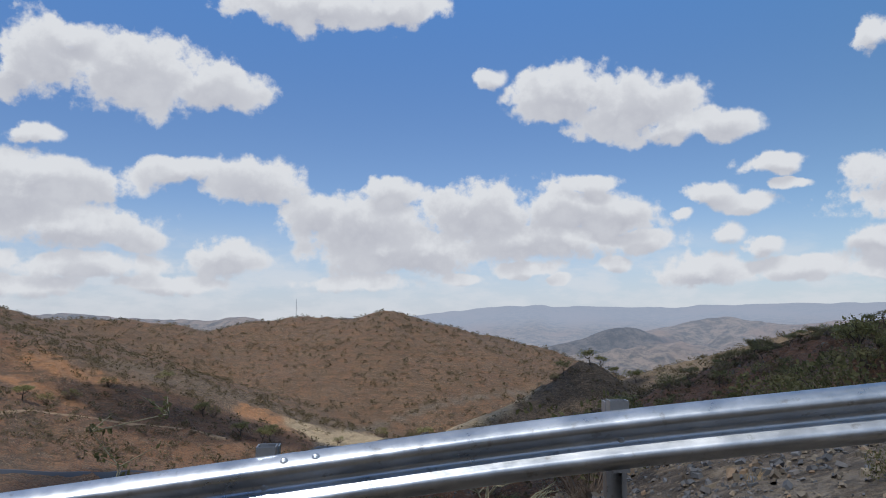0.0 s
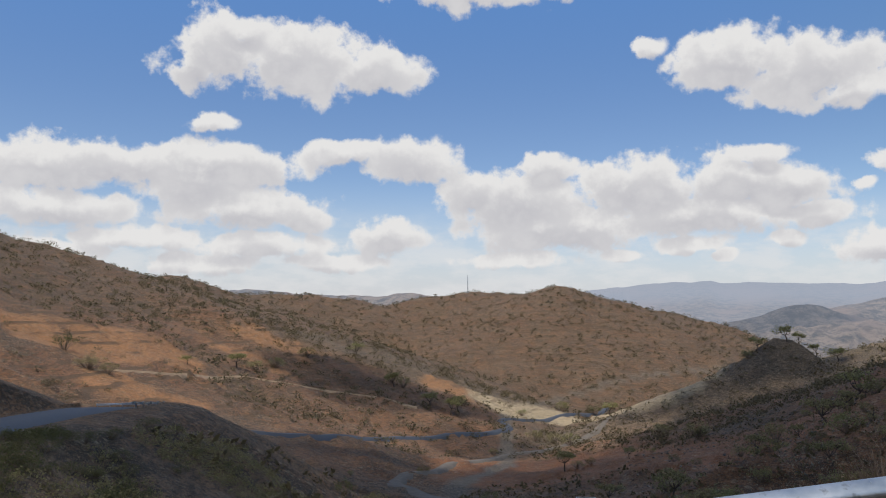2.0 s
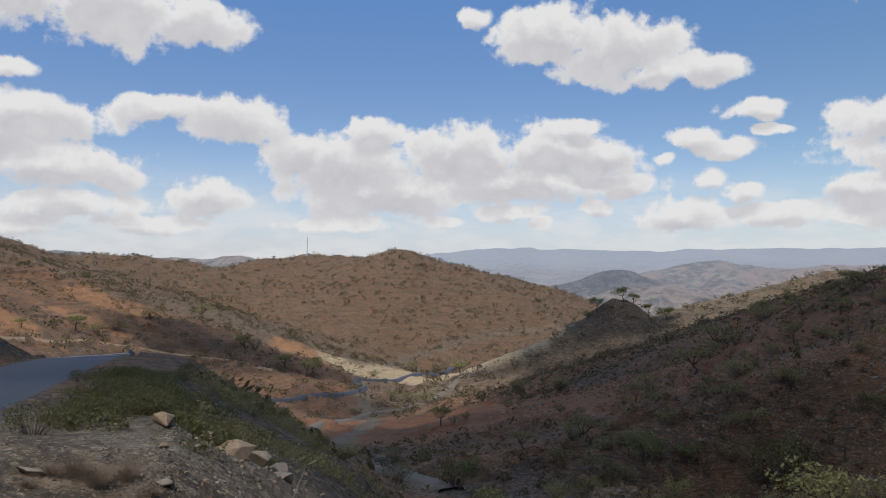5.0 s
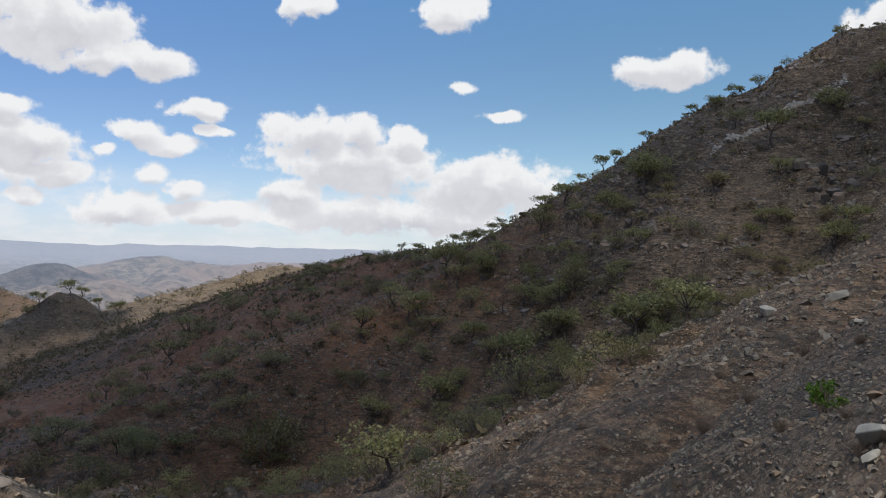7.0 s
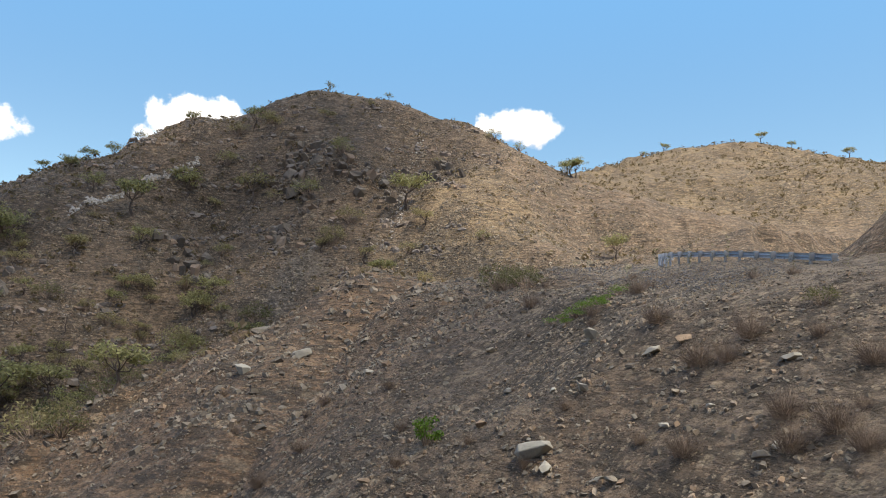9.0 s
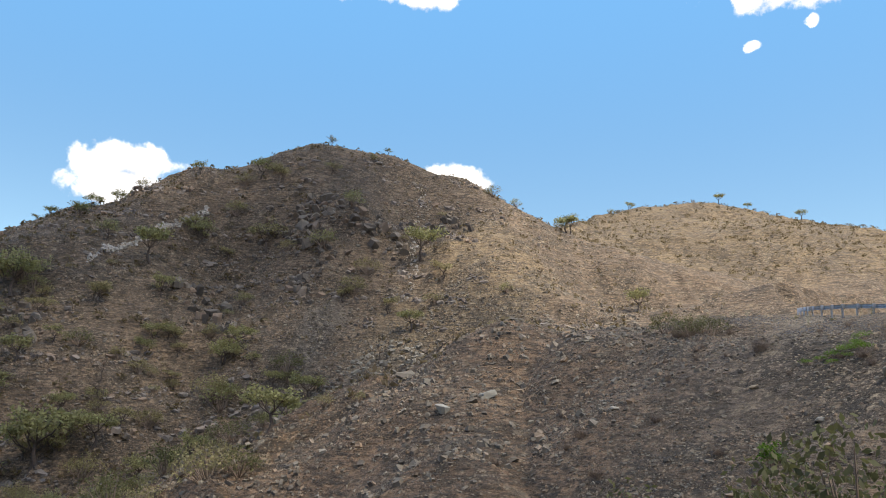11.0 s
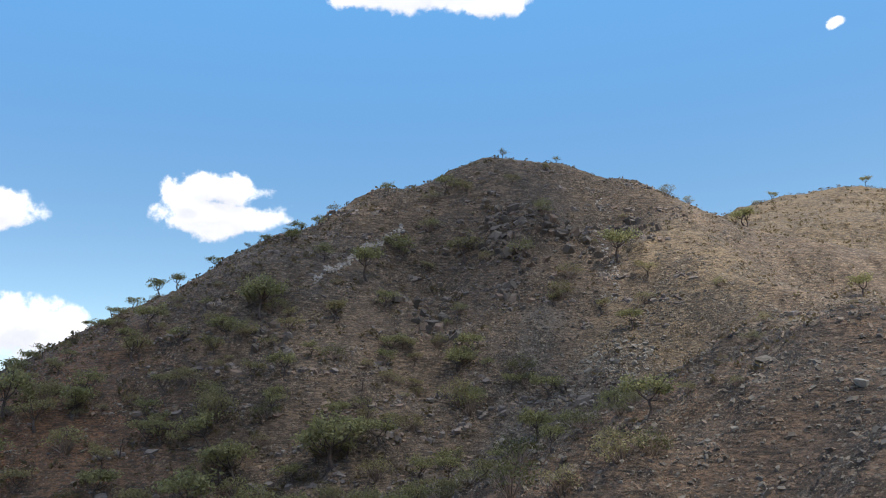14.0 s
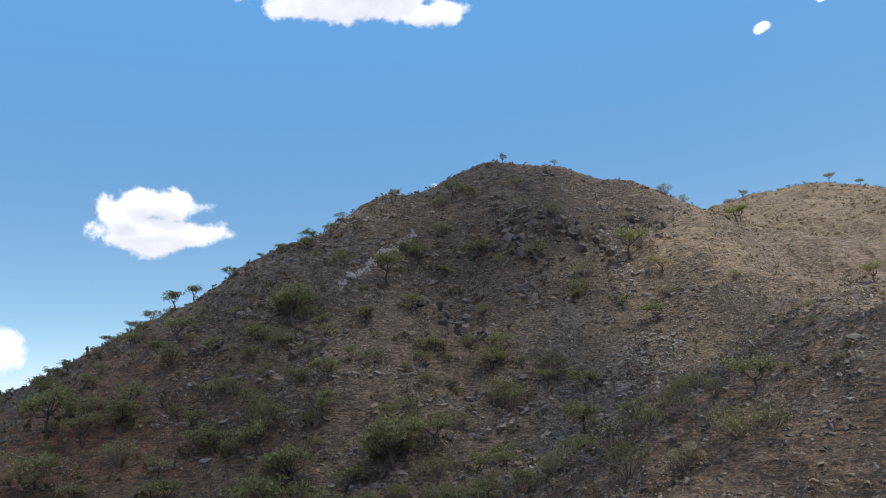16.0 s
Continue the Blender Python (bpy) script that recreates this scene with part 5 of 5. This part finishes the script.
# ---- stones ----
def stones(x, y, z, size, rng, flat=0.55, sides=4, loose=0.3):
    """Broken slabs: an uneven prism each, its long side along the slope's contour, lying on the ground and half sunk."""
    n = len(x)
    ang = np.arange(sides) * 2 * np.pi / sides + rng.uniform(-0.32, 0.32, (n, sides)) + rng.uniform(0, 6.28, (n, 1))
    rad = rng.uniform(0.62, 1.08, (n, sides))
    ring = np.stack([np.cos(ang) * rad, np.sin(ang) * rad, np.zeros((n, sides))], -1)
    top = ring * rng.uniform(0.5, 0.92, (n, 1, 1)) + rng.normal(0, 0.1, (n, 1, 3)) * np.array([1, 1, 0])
    ring[..., 2], top[..., 2] = -0.8, 0.75 + rng.normal(0, 0.3, (n, sides))
    half = np.stack([rng.uniform(0.75, 1.45, n), rng.uniform(0.5, 0.95, n), flat * rng.uniform(0.5, 1.15, n)], -1) * 0.5 * size[:, None]
    v = np.concatenate([ring, top], 1) * half[:, None]
    e = 0.7
    gx, gy = (ground(x + e, y) - ground(x - e, y)) / (2 * e), (ground(x, y + e) - ground(x, y - e)) / (2 * e)
    up = np.stack([-gx, -gy, 1.35 + 0 * gx], -1)
    up = up / np.linalg.norm(up, axis=1)[:, None] + rng.normal(0, loose, (n, 3)) * np.array([1, 1, 0.3])
    up /= np.linalg.norm(up, axis=1)[:, None]
    side = np.stack([-gy, gx, 0 * gx], -1)
    side = side / (np.linalg.norm(side, axis=1)[:, None] + 1e-6) + rng.normal(0, 2 * loose, (n, 3))
    side -= up * np.sum(side * up, 1)[:, None]
    side /= np.linalg.norm(side, axis=1)[:, None]
    rot = np.stack([side, np.cross(up, side), up], -1)
    v = np.einsum("nij,nkj->nki", rot, v) + np.stack([x, y, z + 0.2 * size * flat], -1)[:, None]
    f = [(j, (j + 1) % sides, sides + (j + 1) % sides, sides + j) for j in range(sides)] + [(sides, sides + 1, sides + 2, sides + 3)]
    if sides == 6:
        f.append((sides, sides + 3, sides + 4, sides + 5))
    return v.reshape(-1, 3), (2 * sides * np.arange(n)[:, None, None] + np.array(f)[None]).reshape(-1, 4)


def rubble(name, label, n, box, rng, keep, lo, hi, mat, flat=0.55, sides=4, loose=0.3):
    x, y = scatter(n, *box, rng, keep)
    size = lo * (hi / lo) ** (rng.uniform(0, 1, len(x)) ** 2.2)
    size = np.minimum(size, 0.06 + 0.022 * np.maximum(along(ROAD, x, y)[0] - 5.5, 0) + 0.03 * np.maximum(along(ROAD, x, y)[0] - 12, 0))
    return tagged(sheet(name, *stones(x, y, ground(x, y), size, rng, flat, sides, loose), mat, False), label, "stones", kind="stuff")


bank = lambda x, y: (along(ROAD, x, y)[0] > 5.6) & (along(ROAD, x, y)[1] < 0)
rubble("bank_rubble", "grey angular rubble over the road bank", 19000, (-52, 24, -4, 50), rng, lambda x, y: bank(x, y) & (layers(x, y, 9, 2, 37) > -0.75), 0.08, 0.55, RUBBLE, 0.5)
rubble("roadside_gravel", "dark slate gravel beside the road", 13000, (-20, 16, -3, 9), rng, lambda x, y: bank(x, y) & (along(ROAD, x, y)[0] < 13 + 3 * grain(x, y, 5, 38)), 0.05, 0.24, SLATE, 0.45)
rubble("bank_stones", "broken grey-brown stones thick over the shelf below the road", 18000, (-36, 8, -2, 22), rng, lambda x, y: bank(x, y) & (layers(x, y, 6, 2, 77) > -0.5), 0.05, 0.36, RUBBLE, 0.5, 6)
rubble("verge_gravel", "grey gravel on the bend's verge", 9000, (-62, -44, 2, 64), rng, lambda x, y: bank(x, y) & (along(ROAD, x, y)[0] < 13), 0.04, 0.26, RUBBLE, 0.5, 6)
rubble("hill_stones", "loose stones over the hillside", 38000, (20, 185, -25, 200), rng, lambda x, y: (along(ROAD, x, y)[0] > 20) & (layers(x, y, 16, 2, 39) > -0.45), 0.2, 1.25, RUBBLE, 0.5)
rubble("flank_stones", "loose dark stones over the shaded slope", 16000, (-10, 170, 60, 420), rng, lambda x, y: layers(x, y, 20, 2, 44) > -0.1, 0.3, 1.5, LEDGE, 0.5)


def near_line(pts, reach, wob):
    return lambda x, y: along(pts, x, y)[0] + wob * layers(x, y, 7, 2, 45) < reach


def banded(x, y):
    """Where bands of harder rock come out of the slope."""
    level = (ground(x, y) + 5 * layers(x, y, 45, 2, 62)) / 8.0
    return (level - np.floor(level) < 0.3) & (layers(x, y, 19, 3, 46) > -0.05)


rubble("ledge_outcrops", "jointed grey-brown rock ledges in bands across the hillside", 20000, (70, 178, -5, 140), rng, banded, 0.45, 2.6, LEDGE, 0.5, 6, 0.14)
rubble("gully_boulders", "grey boulders choking the gully", 5200, (50, 125, 25, 80), rng, near_line(BOULDER_GULLY, 8, 4), 0.35, 1.9, PALE_RUBBLE, 0.55, 6)


def strewn(name, label, pts, n, spread, lo, hi, mat, flat=0.55, sides=4, loose=0.3):
    """Stones strewn along a line of places."""
    p = dense(pts, 0.5) if len(pts) > 1 else np.array(pts, float)
    k = rng.integers(0, len(p), n)
    x, y = p[k, 0] + rng.normal(0, spread, n), p[k, 1] + rng.normal(0, spread, n)
    size = lo * (hi / lo) ** (rng.uniform(0, 1, n) ** 1.8)
    return tagged(sheet(name, *stones(x, y, ground(x, y), size, rng, flat, sides, loose), mat, False), label, "stones", kind="stuff")


strewn("pale_streak", "pale broken stones in a streak down the hillside", STREAK, 460, 0.42, 0.4, 1.5, QUARTZ, 0.85, 6)
strewn("pale_scar", "pale stones along a washed gully", SCAR, 190, 0.8, 0.35, 1.1, QUARTZ, 0.75, 6)
OUTCROPS = [(152, 61), (147, 57), (143, 48), (144, 40), (137, 56), (146, 66), (155, 24), (120, 76), (127, 84), (103, 111), (99, 45), (129, 59)]
for k, place in enumerate(OUTCROPS):
    strewn("rock_outcrop", "dark jointed rock outcrop breaking the hillside", [(place[0] - 3, place[1] - 4.5), place, (place[0] + 2, place[1] + 5)], 40, 1.8, 0.9, 3.8, CRAG, 0.85, 6, 0.2)
rubble("nose_stones", "broken stones over the spur above the bank", 30000, (-6, 128, -10, 72), rng, lambda x, y: (along(ROAD, x, y)[0] > 14) & (layers(x, y, 12, 2, 47) > -0.5), 0.16, 1.1, RUBBLE, 0.5)
rubble("cut_rock", "dark broken rock of the road cutting", 2600, (-60, 30, -40, -9), rng, lambda x, y: (along(ROAD, x, y)[1] > 0) & (along(ROAD, x, y)[0] > 5.5) & (along(ROAD, x, y)[0] < 16), 0.3, 1.6, LEDGE, 0.8)


def boulder(seed, size, mat, label):
    """A broken rock with flat faces and worn edges."""
    rng = np.random.default_rng(seed)
    bm = bmesh.new()
    for d in rng.normal(size=(17, 3)):
        d = d / np.linalg.norm(d) * rng.uniform(0.36, 0.55)
        bm.verts.new((d[0] * 1.35 * size, d[1] * 0.95 * size, d[2] * 0.55 * size))
    bmesh.ops.convex_hull(bm, input=bm.verts[:])
    bmesh.ops.bevel(bm, geom=bm.edges[:], offset=0.018 * size, segments=1, affect="EDGES")
    for v in bm.verts:
        v.co += v.co.normalized() * 0.03 * size * noise.noise(v.co * (4 / size) + Vector((seed, 0, 0)))
    ob = part("boulder", bm, mat)
    return tagged(ob, label, "boulder", group="boulders on the bank")


def set_rocks(places, mats, labels):
    for k, (x, y, s) in enumerate(places):
        ob = boulder(200 + k + int(abs(x) * 7), s, mats[k % len(mats)], labels[k % len(labels)])
        ob.matrix_world = pose(x, y, ground_at(x, y) + 0.12 * s, rng.normal(0, 14), rng.normal(0, 14), rng.uniform(0, 360))


set_rocks(PALE_ROCKS,
          [PALE_STONE, PALE_STONE, RUBBLE], ["pale grey broken boulder on the gravel bank", "pale boulder with a yellowish face on gravel", "grey angular boulder half sunk in gravel"])
set_rocks(VERGE_ROCKS, [RUBBLE, LEDGE, RUBBLE, LEDGE],
          ["brown-grey boulder on the bend's verge", "dark rock on the bend's verge", "grey slab of rock on the verge", "dark broken rock on the verge"])


# ---- the guard rail ----
RAIL = [(14.5, -4.6, 3.72), (12, -3.6, 3.45), (6, -1.75, 2.75), (0, -1.3, 2.09), (-5.6, -1.85, 1.4), (-9.3, -2.35, .92), (-13, -2.8, .38), (-20.2, -3.6, -.7)]
PROFILE = [(0.0, .0), (.018, -.006), (.07, -.045), (.082, -.062), (.082, -.082), (.07, -.098), (.022, -.135), (.01, -.155), (.022, -.175), (.07, -.212), (.082, -.228), (.082, -.248),
           (.07, -.265), (.018, -.304), (.0, -.31)]


def rail_line(line, step):
    p = dense(line, 0.3)
    s = np.concatenate([[0], np.cumsum(np.linalg.norm(np.diff(p, axis=0), axis=1))])
    u = np.arange(s[-1], 0, -step)[::-1]
    return lambda q: np.stack([np.interp(q, s, p[:, c]) for c in range(3)], -1), u, s[-1]


def make_rail(line, step, label):
    at, stops, total = rail_line(line, step)
    thing = tagged(new("guard_rail"), label, "guard rail", group="guard rails along the road")
    # beams overlap at every second post
    ends = list(stops[::-2])
    ends = [total] + [e - 0.0 for e in ends[1:]] + [0.0]
    for hi, lo in zip(ends[:-1], ends[1:]):
        lo = max(lo - 0.16, 0.0)
        q = np.linspace(lo, hi, 14)
        c = at(q)
        t = np.gradient(c[:, :2], axis=0)
        t /= np.linalg.norm(t, axis=1)[:, None]
        road = np.stack([-t[:, 1], t[:, 0]], -1)     # to the left of the run, towards the road
        prof = PROFILE + [(u - .004, v) for u, v in PROFILE[::-1]]
        lap = np.linspace(-0.003, 0.003, 14)
        v = [[*(a[:2] + r * (u + l)), a[2] + h] for a, r, l in zip(c, road, lap) for u, h in prof]
        k = len(prof)
        f = [(i * k + j, (i + 1) * k + j, (i + 1) * k + (j + 1) % k, i * k + (j + 1) % k) for i in range(13) for j in range(k)]
        b = sheet("beam", v, f, ZINC)
        b.parent = thing

    def box(bm, x0, x1, y0, y1, z0, z1):
        m = Matrix.Translation(((x0 + x1) / 2, (y0 + y1) / 2, (z0 + z1) / 2)) @ Matrix.Diagonal((x1 - x0, y1 - y0, z1 - z0, 1))
        bmesh.ops.create_cube(bm, size=1.0, matrix=m)

    def post_mesh():
        bm = bmesh.new()
        box(bm, -.055, .055, -.245, -.24, -1.2, .03)
        box(bm, -.055, -.05, -.24, -.13, -1.2, .03)
        box(bm, .05, .055, -.24, -.13, -1.2, .03)
        box(bm, -.05, -.03, -.135, -.13, -1.2, .03)
        box(bm, .03, .05, -.135, -.13, -1.2, .03)
        return bm

    def block_mesh():
        bm = bmesh.new()
        box(bm, -.05, .05, -.128, -.124, -.33, .045)
        box(bm, -.05, -.045, -.124, -.006, -.33, .045)
        box(bm, .045, .05, -.124, -.006, -.33, .045)
        box(bm, -.045, .045, -.011, -.006, -.33, .045)
        return bm

    def bolt_mesh(r):
        bm = bmesh.new()
        bmesh.ops.create_uvsphere(bm, u_segments=12, v_segments=6, radius=r)
        for v in bm.verts:
            v.co.y *= 0.45
        return bm
    first = None
    for k, q in enumerate(stops[::-1]):
        c, d = at(np.array([q]))[0], at(np.array([q + 0.2]))[0] - at(np.array([q - 0.2]))[0]
        turn = math.degrees(math.atan2(d[1], d[0]))
        tilt = pose(*c, 0, 0, turn)
        slope = math.degrees(math.atan2(d[2], math.hypot(d[0], d[1])))
        if first is None:
            first = [part("post", post_mesh(), ZINC, thing), part("spacer_block", block_mesh(), ZINC, thing), part("bolt", bolt_mesh(.02), ZINC, thing)]
            made = first
        else:
            made = []
            for o in first:
                n = o.copy()
                scene.collection.objects.link(n)
                n.parent = thing
                made.append(n)
        made[0].matrix_basis, made[1].matrix_basis = tilt, tilt
        made[2].matrix_basis = tilt @ pose(0, .014, -.155, 0, -slope, 0)
        if k % 2 == 0:      # splice bolts
            for u in (-.26, -.1):
                for h in (-.028, -.285):
                    n = first[2].copy()
                    scene.collection.objects.link(n)
                    n.parent = thing
                    n.matrix_basis = tilt @ pose(u, .052 if h > -.1 else .05, h + u * math.tan(radians(slope)), 35 if h > -.1 else -35, 0, 0)


make_rail(RAIL, 1.868, "galvanised steel crash barrier with a double-wave beam on posts")
make_rail([(x + 4.4 * u, y + 4.4 * v, z + 0.72) for x, y, z, u, v in ((-74.9, 74.8, -11.6, .95, .32), (-80, 91, -13.8, .85, .52),
                                                                      (-88, 100, -15.3, .65, .76), (-100, 106, -16.8, .4, .92))], 3.74,
          "pale steel crash barrier round the outside of the lower bend")


# ---- the mast on the far ridge ----
def make_mast():
    x, y = -200.0, 1092.0
    z = ground_at(x, y)
    ob = tagged(new("radio_mast"), "thin grey lattice radio mast on the far ridge", "mast")
    ob.location = (x, y, z)
    legs = [(math.cos(a), math.sin(a)) for a in (0.3, 2.4, 4.5)]
    for cx, cy in legs:
        o = sheet("leg", *tube([(cx * .9, cy * .9, -2), (cx * .25, cy * .25, 24)], [.16, .1], 5), ZINC)
        o.parent = ob
    wood = []
    for k in range(12):
        s0, s1 = .9 - .05 * k, .9 - .05 * (k + 1)
        for (ax, ay), (bx, by) in zip(legs, legs[1:] + legs[:1]):
            wood.append(tube([(ax * s0, ay * s0, 2.0 * k), (bx * s1, by * s1, 2.0 * k + 2)], [.06, .06], 4))
    o = sheet("bracing", *merge(wood), ZINC)
    o.parent = ob


make_mast()


# ---- unseen clouds added above the valley to shade parts of it ----
def make_shade_cloud(lumps, seed, material=SHADE_CLOUD):
    """Puffs between the sun and the places to shade: x, y, height of the land there, half widths."""
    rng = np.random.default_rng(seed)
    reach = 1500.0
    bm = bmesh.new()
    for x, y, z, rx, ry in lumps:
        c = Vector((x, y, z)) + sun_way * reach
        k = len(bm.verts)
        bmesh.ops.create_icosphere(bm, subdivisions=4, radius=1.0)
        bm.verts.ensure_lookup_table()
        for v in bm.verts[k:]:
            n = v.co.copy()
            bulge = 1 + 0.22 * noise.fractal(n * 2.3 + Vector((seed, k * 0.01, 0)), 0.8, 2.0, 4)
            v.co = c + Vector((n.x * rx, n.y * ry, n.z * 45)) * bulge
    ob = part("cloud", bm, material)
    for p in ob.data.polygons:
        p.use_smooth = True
    return tagged(ob, "unseen cloud mesh added to shade part of the valley", "cloud", kind="structure")


make_shade_cloud([(72, 78, -5, 46, 42), (112, 84, 18, 46, 44), (148, 96, 45, 46, 46), (150, 62, 48, 36, 28), (164, 36, 58, 24, 18), (104, 38, 2, 26, 20), (12, 59, -15, 56, 42)], 7, BROKEN_SHADE_CLOUD)
make_shade_cloud([(15, 122, -28, 58, 46), (100, 205, 0, 95, 92), (85, 300, -20, 110, 120), (90, 430, -40, 100, 100)], 3)
make_shade_cloud([(-20, 12, -7, 22, 14), (-30, 140, -35, 70, 80), (-10, 250, -50, 90, 110)], 6, THIN_SHADE_CLOUD)
make_shade_cloud([(60, 215, -20, 90, 80), (95, 330, -40, 90, 100), (72, 450, -60, 84, 78), (78, 530, -50, 58, 46), (102, 578, -30, 40, 34), (100, 574, -34, 44, 30), (60, 570, -50, 36, 24), (18, 560, -70, 26, 18)], 4)
make_shade_cloud([(-50, 46, -10, 14, 20), (-52, 72, -16, 16, 22), (-80, 96, -13, 16, 18), (-70, 66, -11, 13, 24), (-100, 300, -60, 58, 46), (-60, 270, -58, 50, 60), (-40, 395, -80, 38, 50), (-30, 195, -45, 60, 56), (-82, 470, -90, 28, 34), (-128, 345, -66, 26, 34), (-72, 292, -60, 72, 62), (-44, 215, -50, 66, 56), (10, 330, -60, 70, 70)], 9)
make_shade_cloud([(-205, 522, -58, 30, 28), (-175, 548, -68, 34, 27), (-140, 540, -80, 34, 28), (-162, 506, -78, 34, 28), (-112, 552, -92, 26, 20)], 5)
make_shade_cloud([(480, 2190, -30, 150, 100), (360, 2150, -60, 130, 90), (600, 2210, -40, 120, 80)], 8)
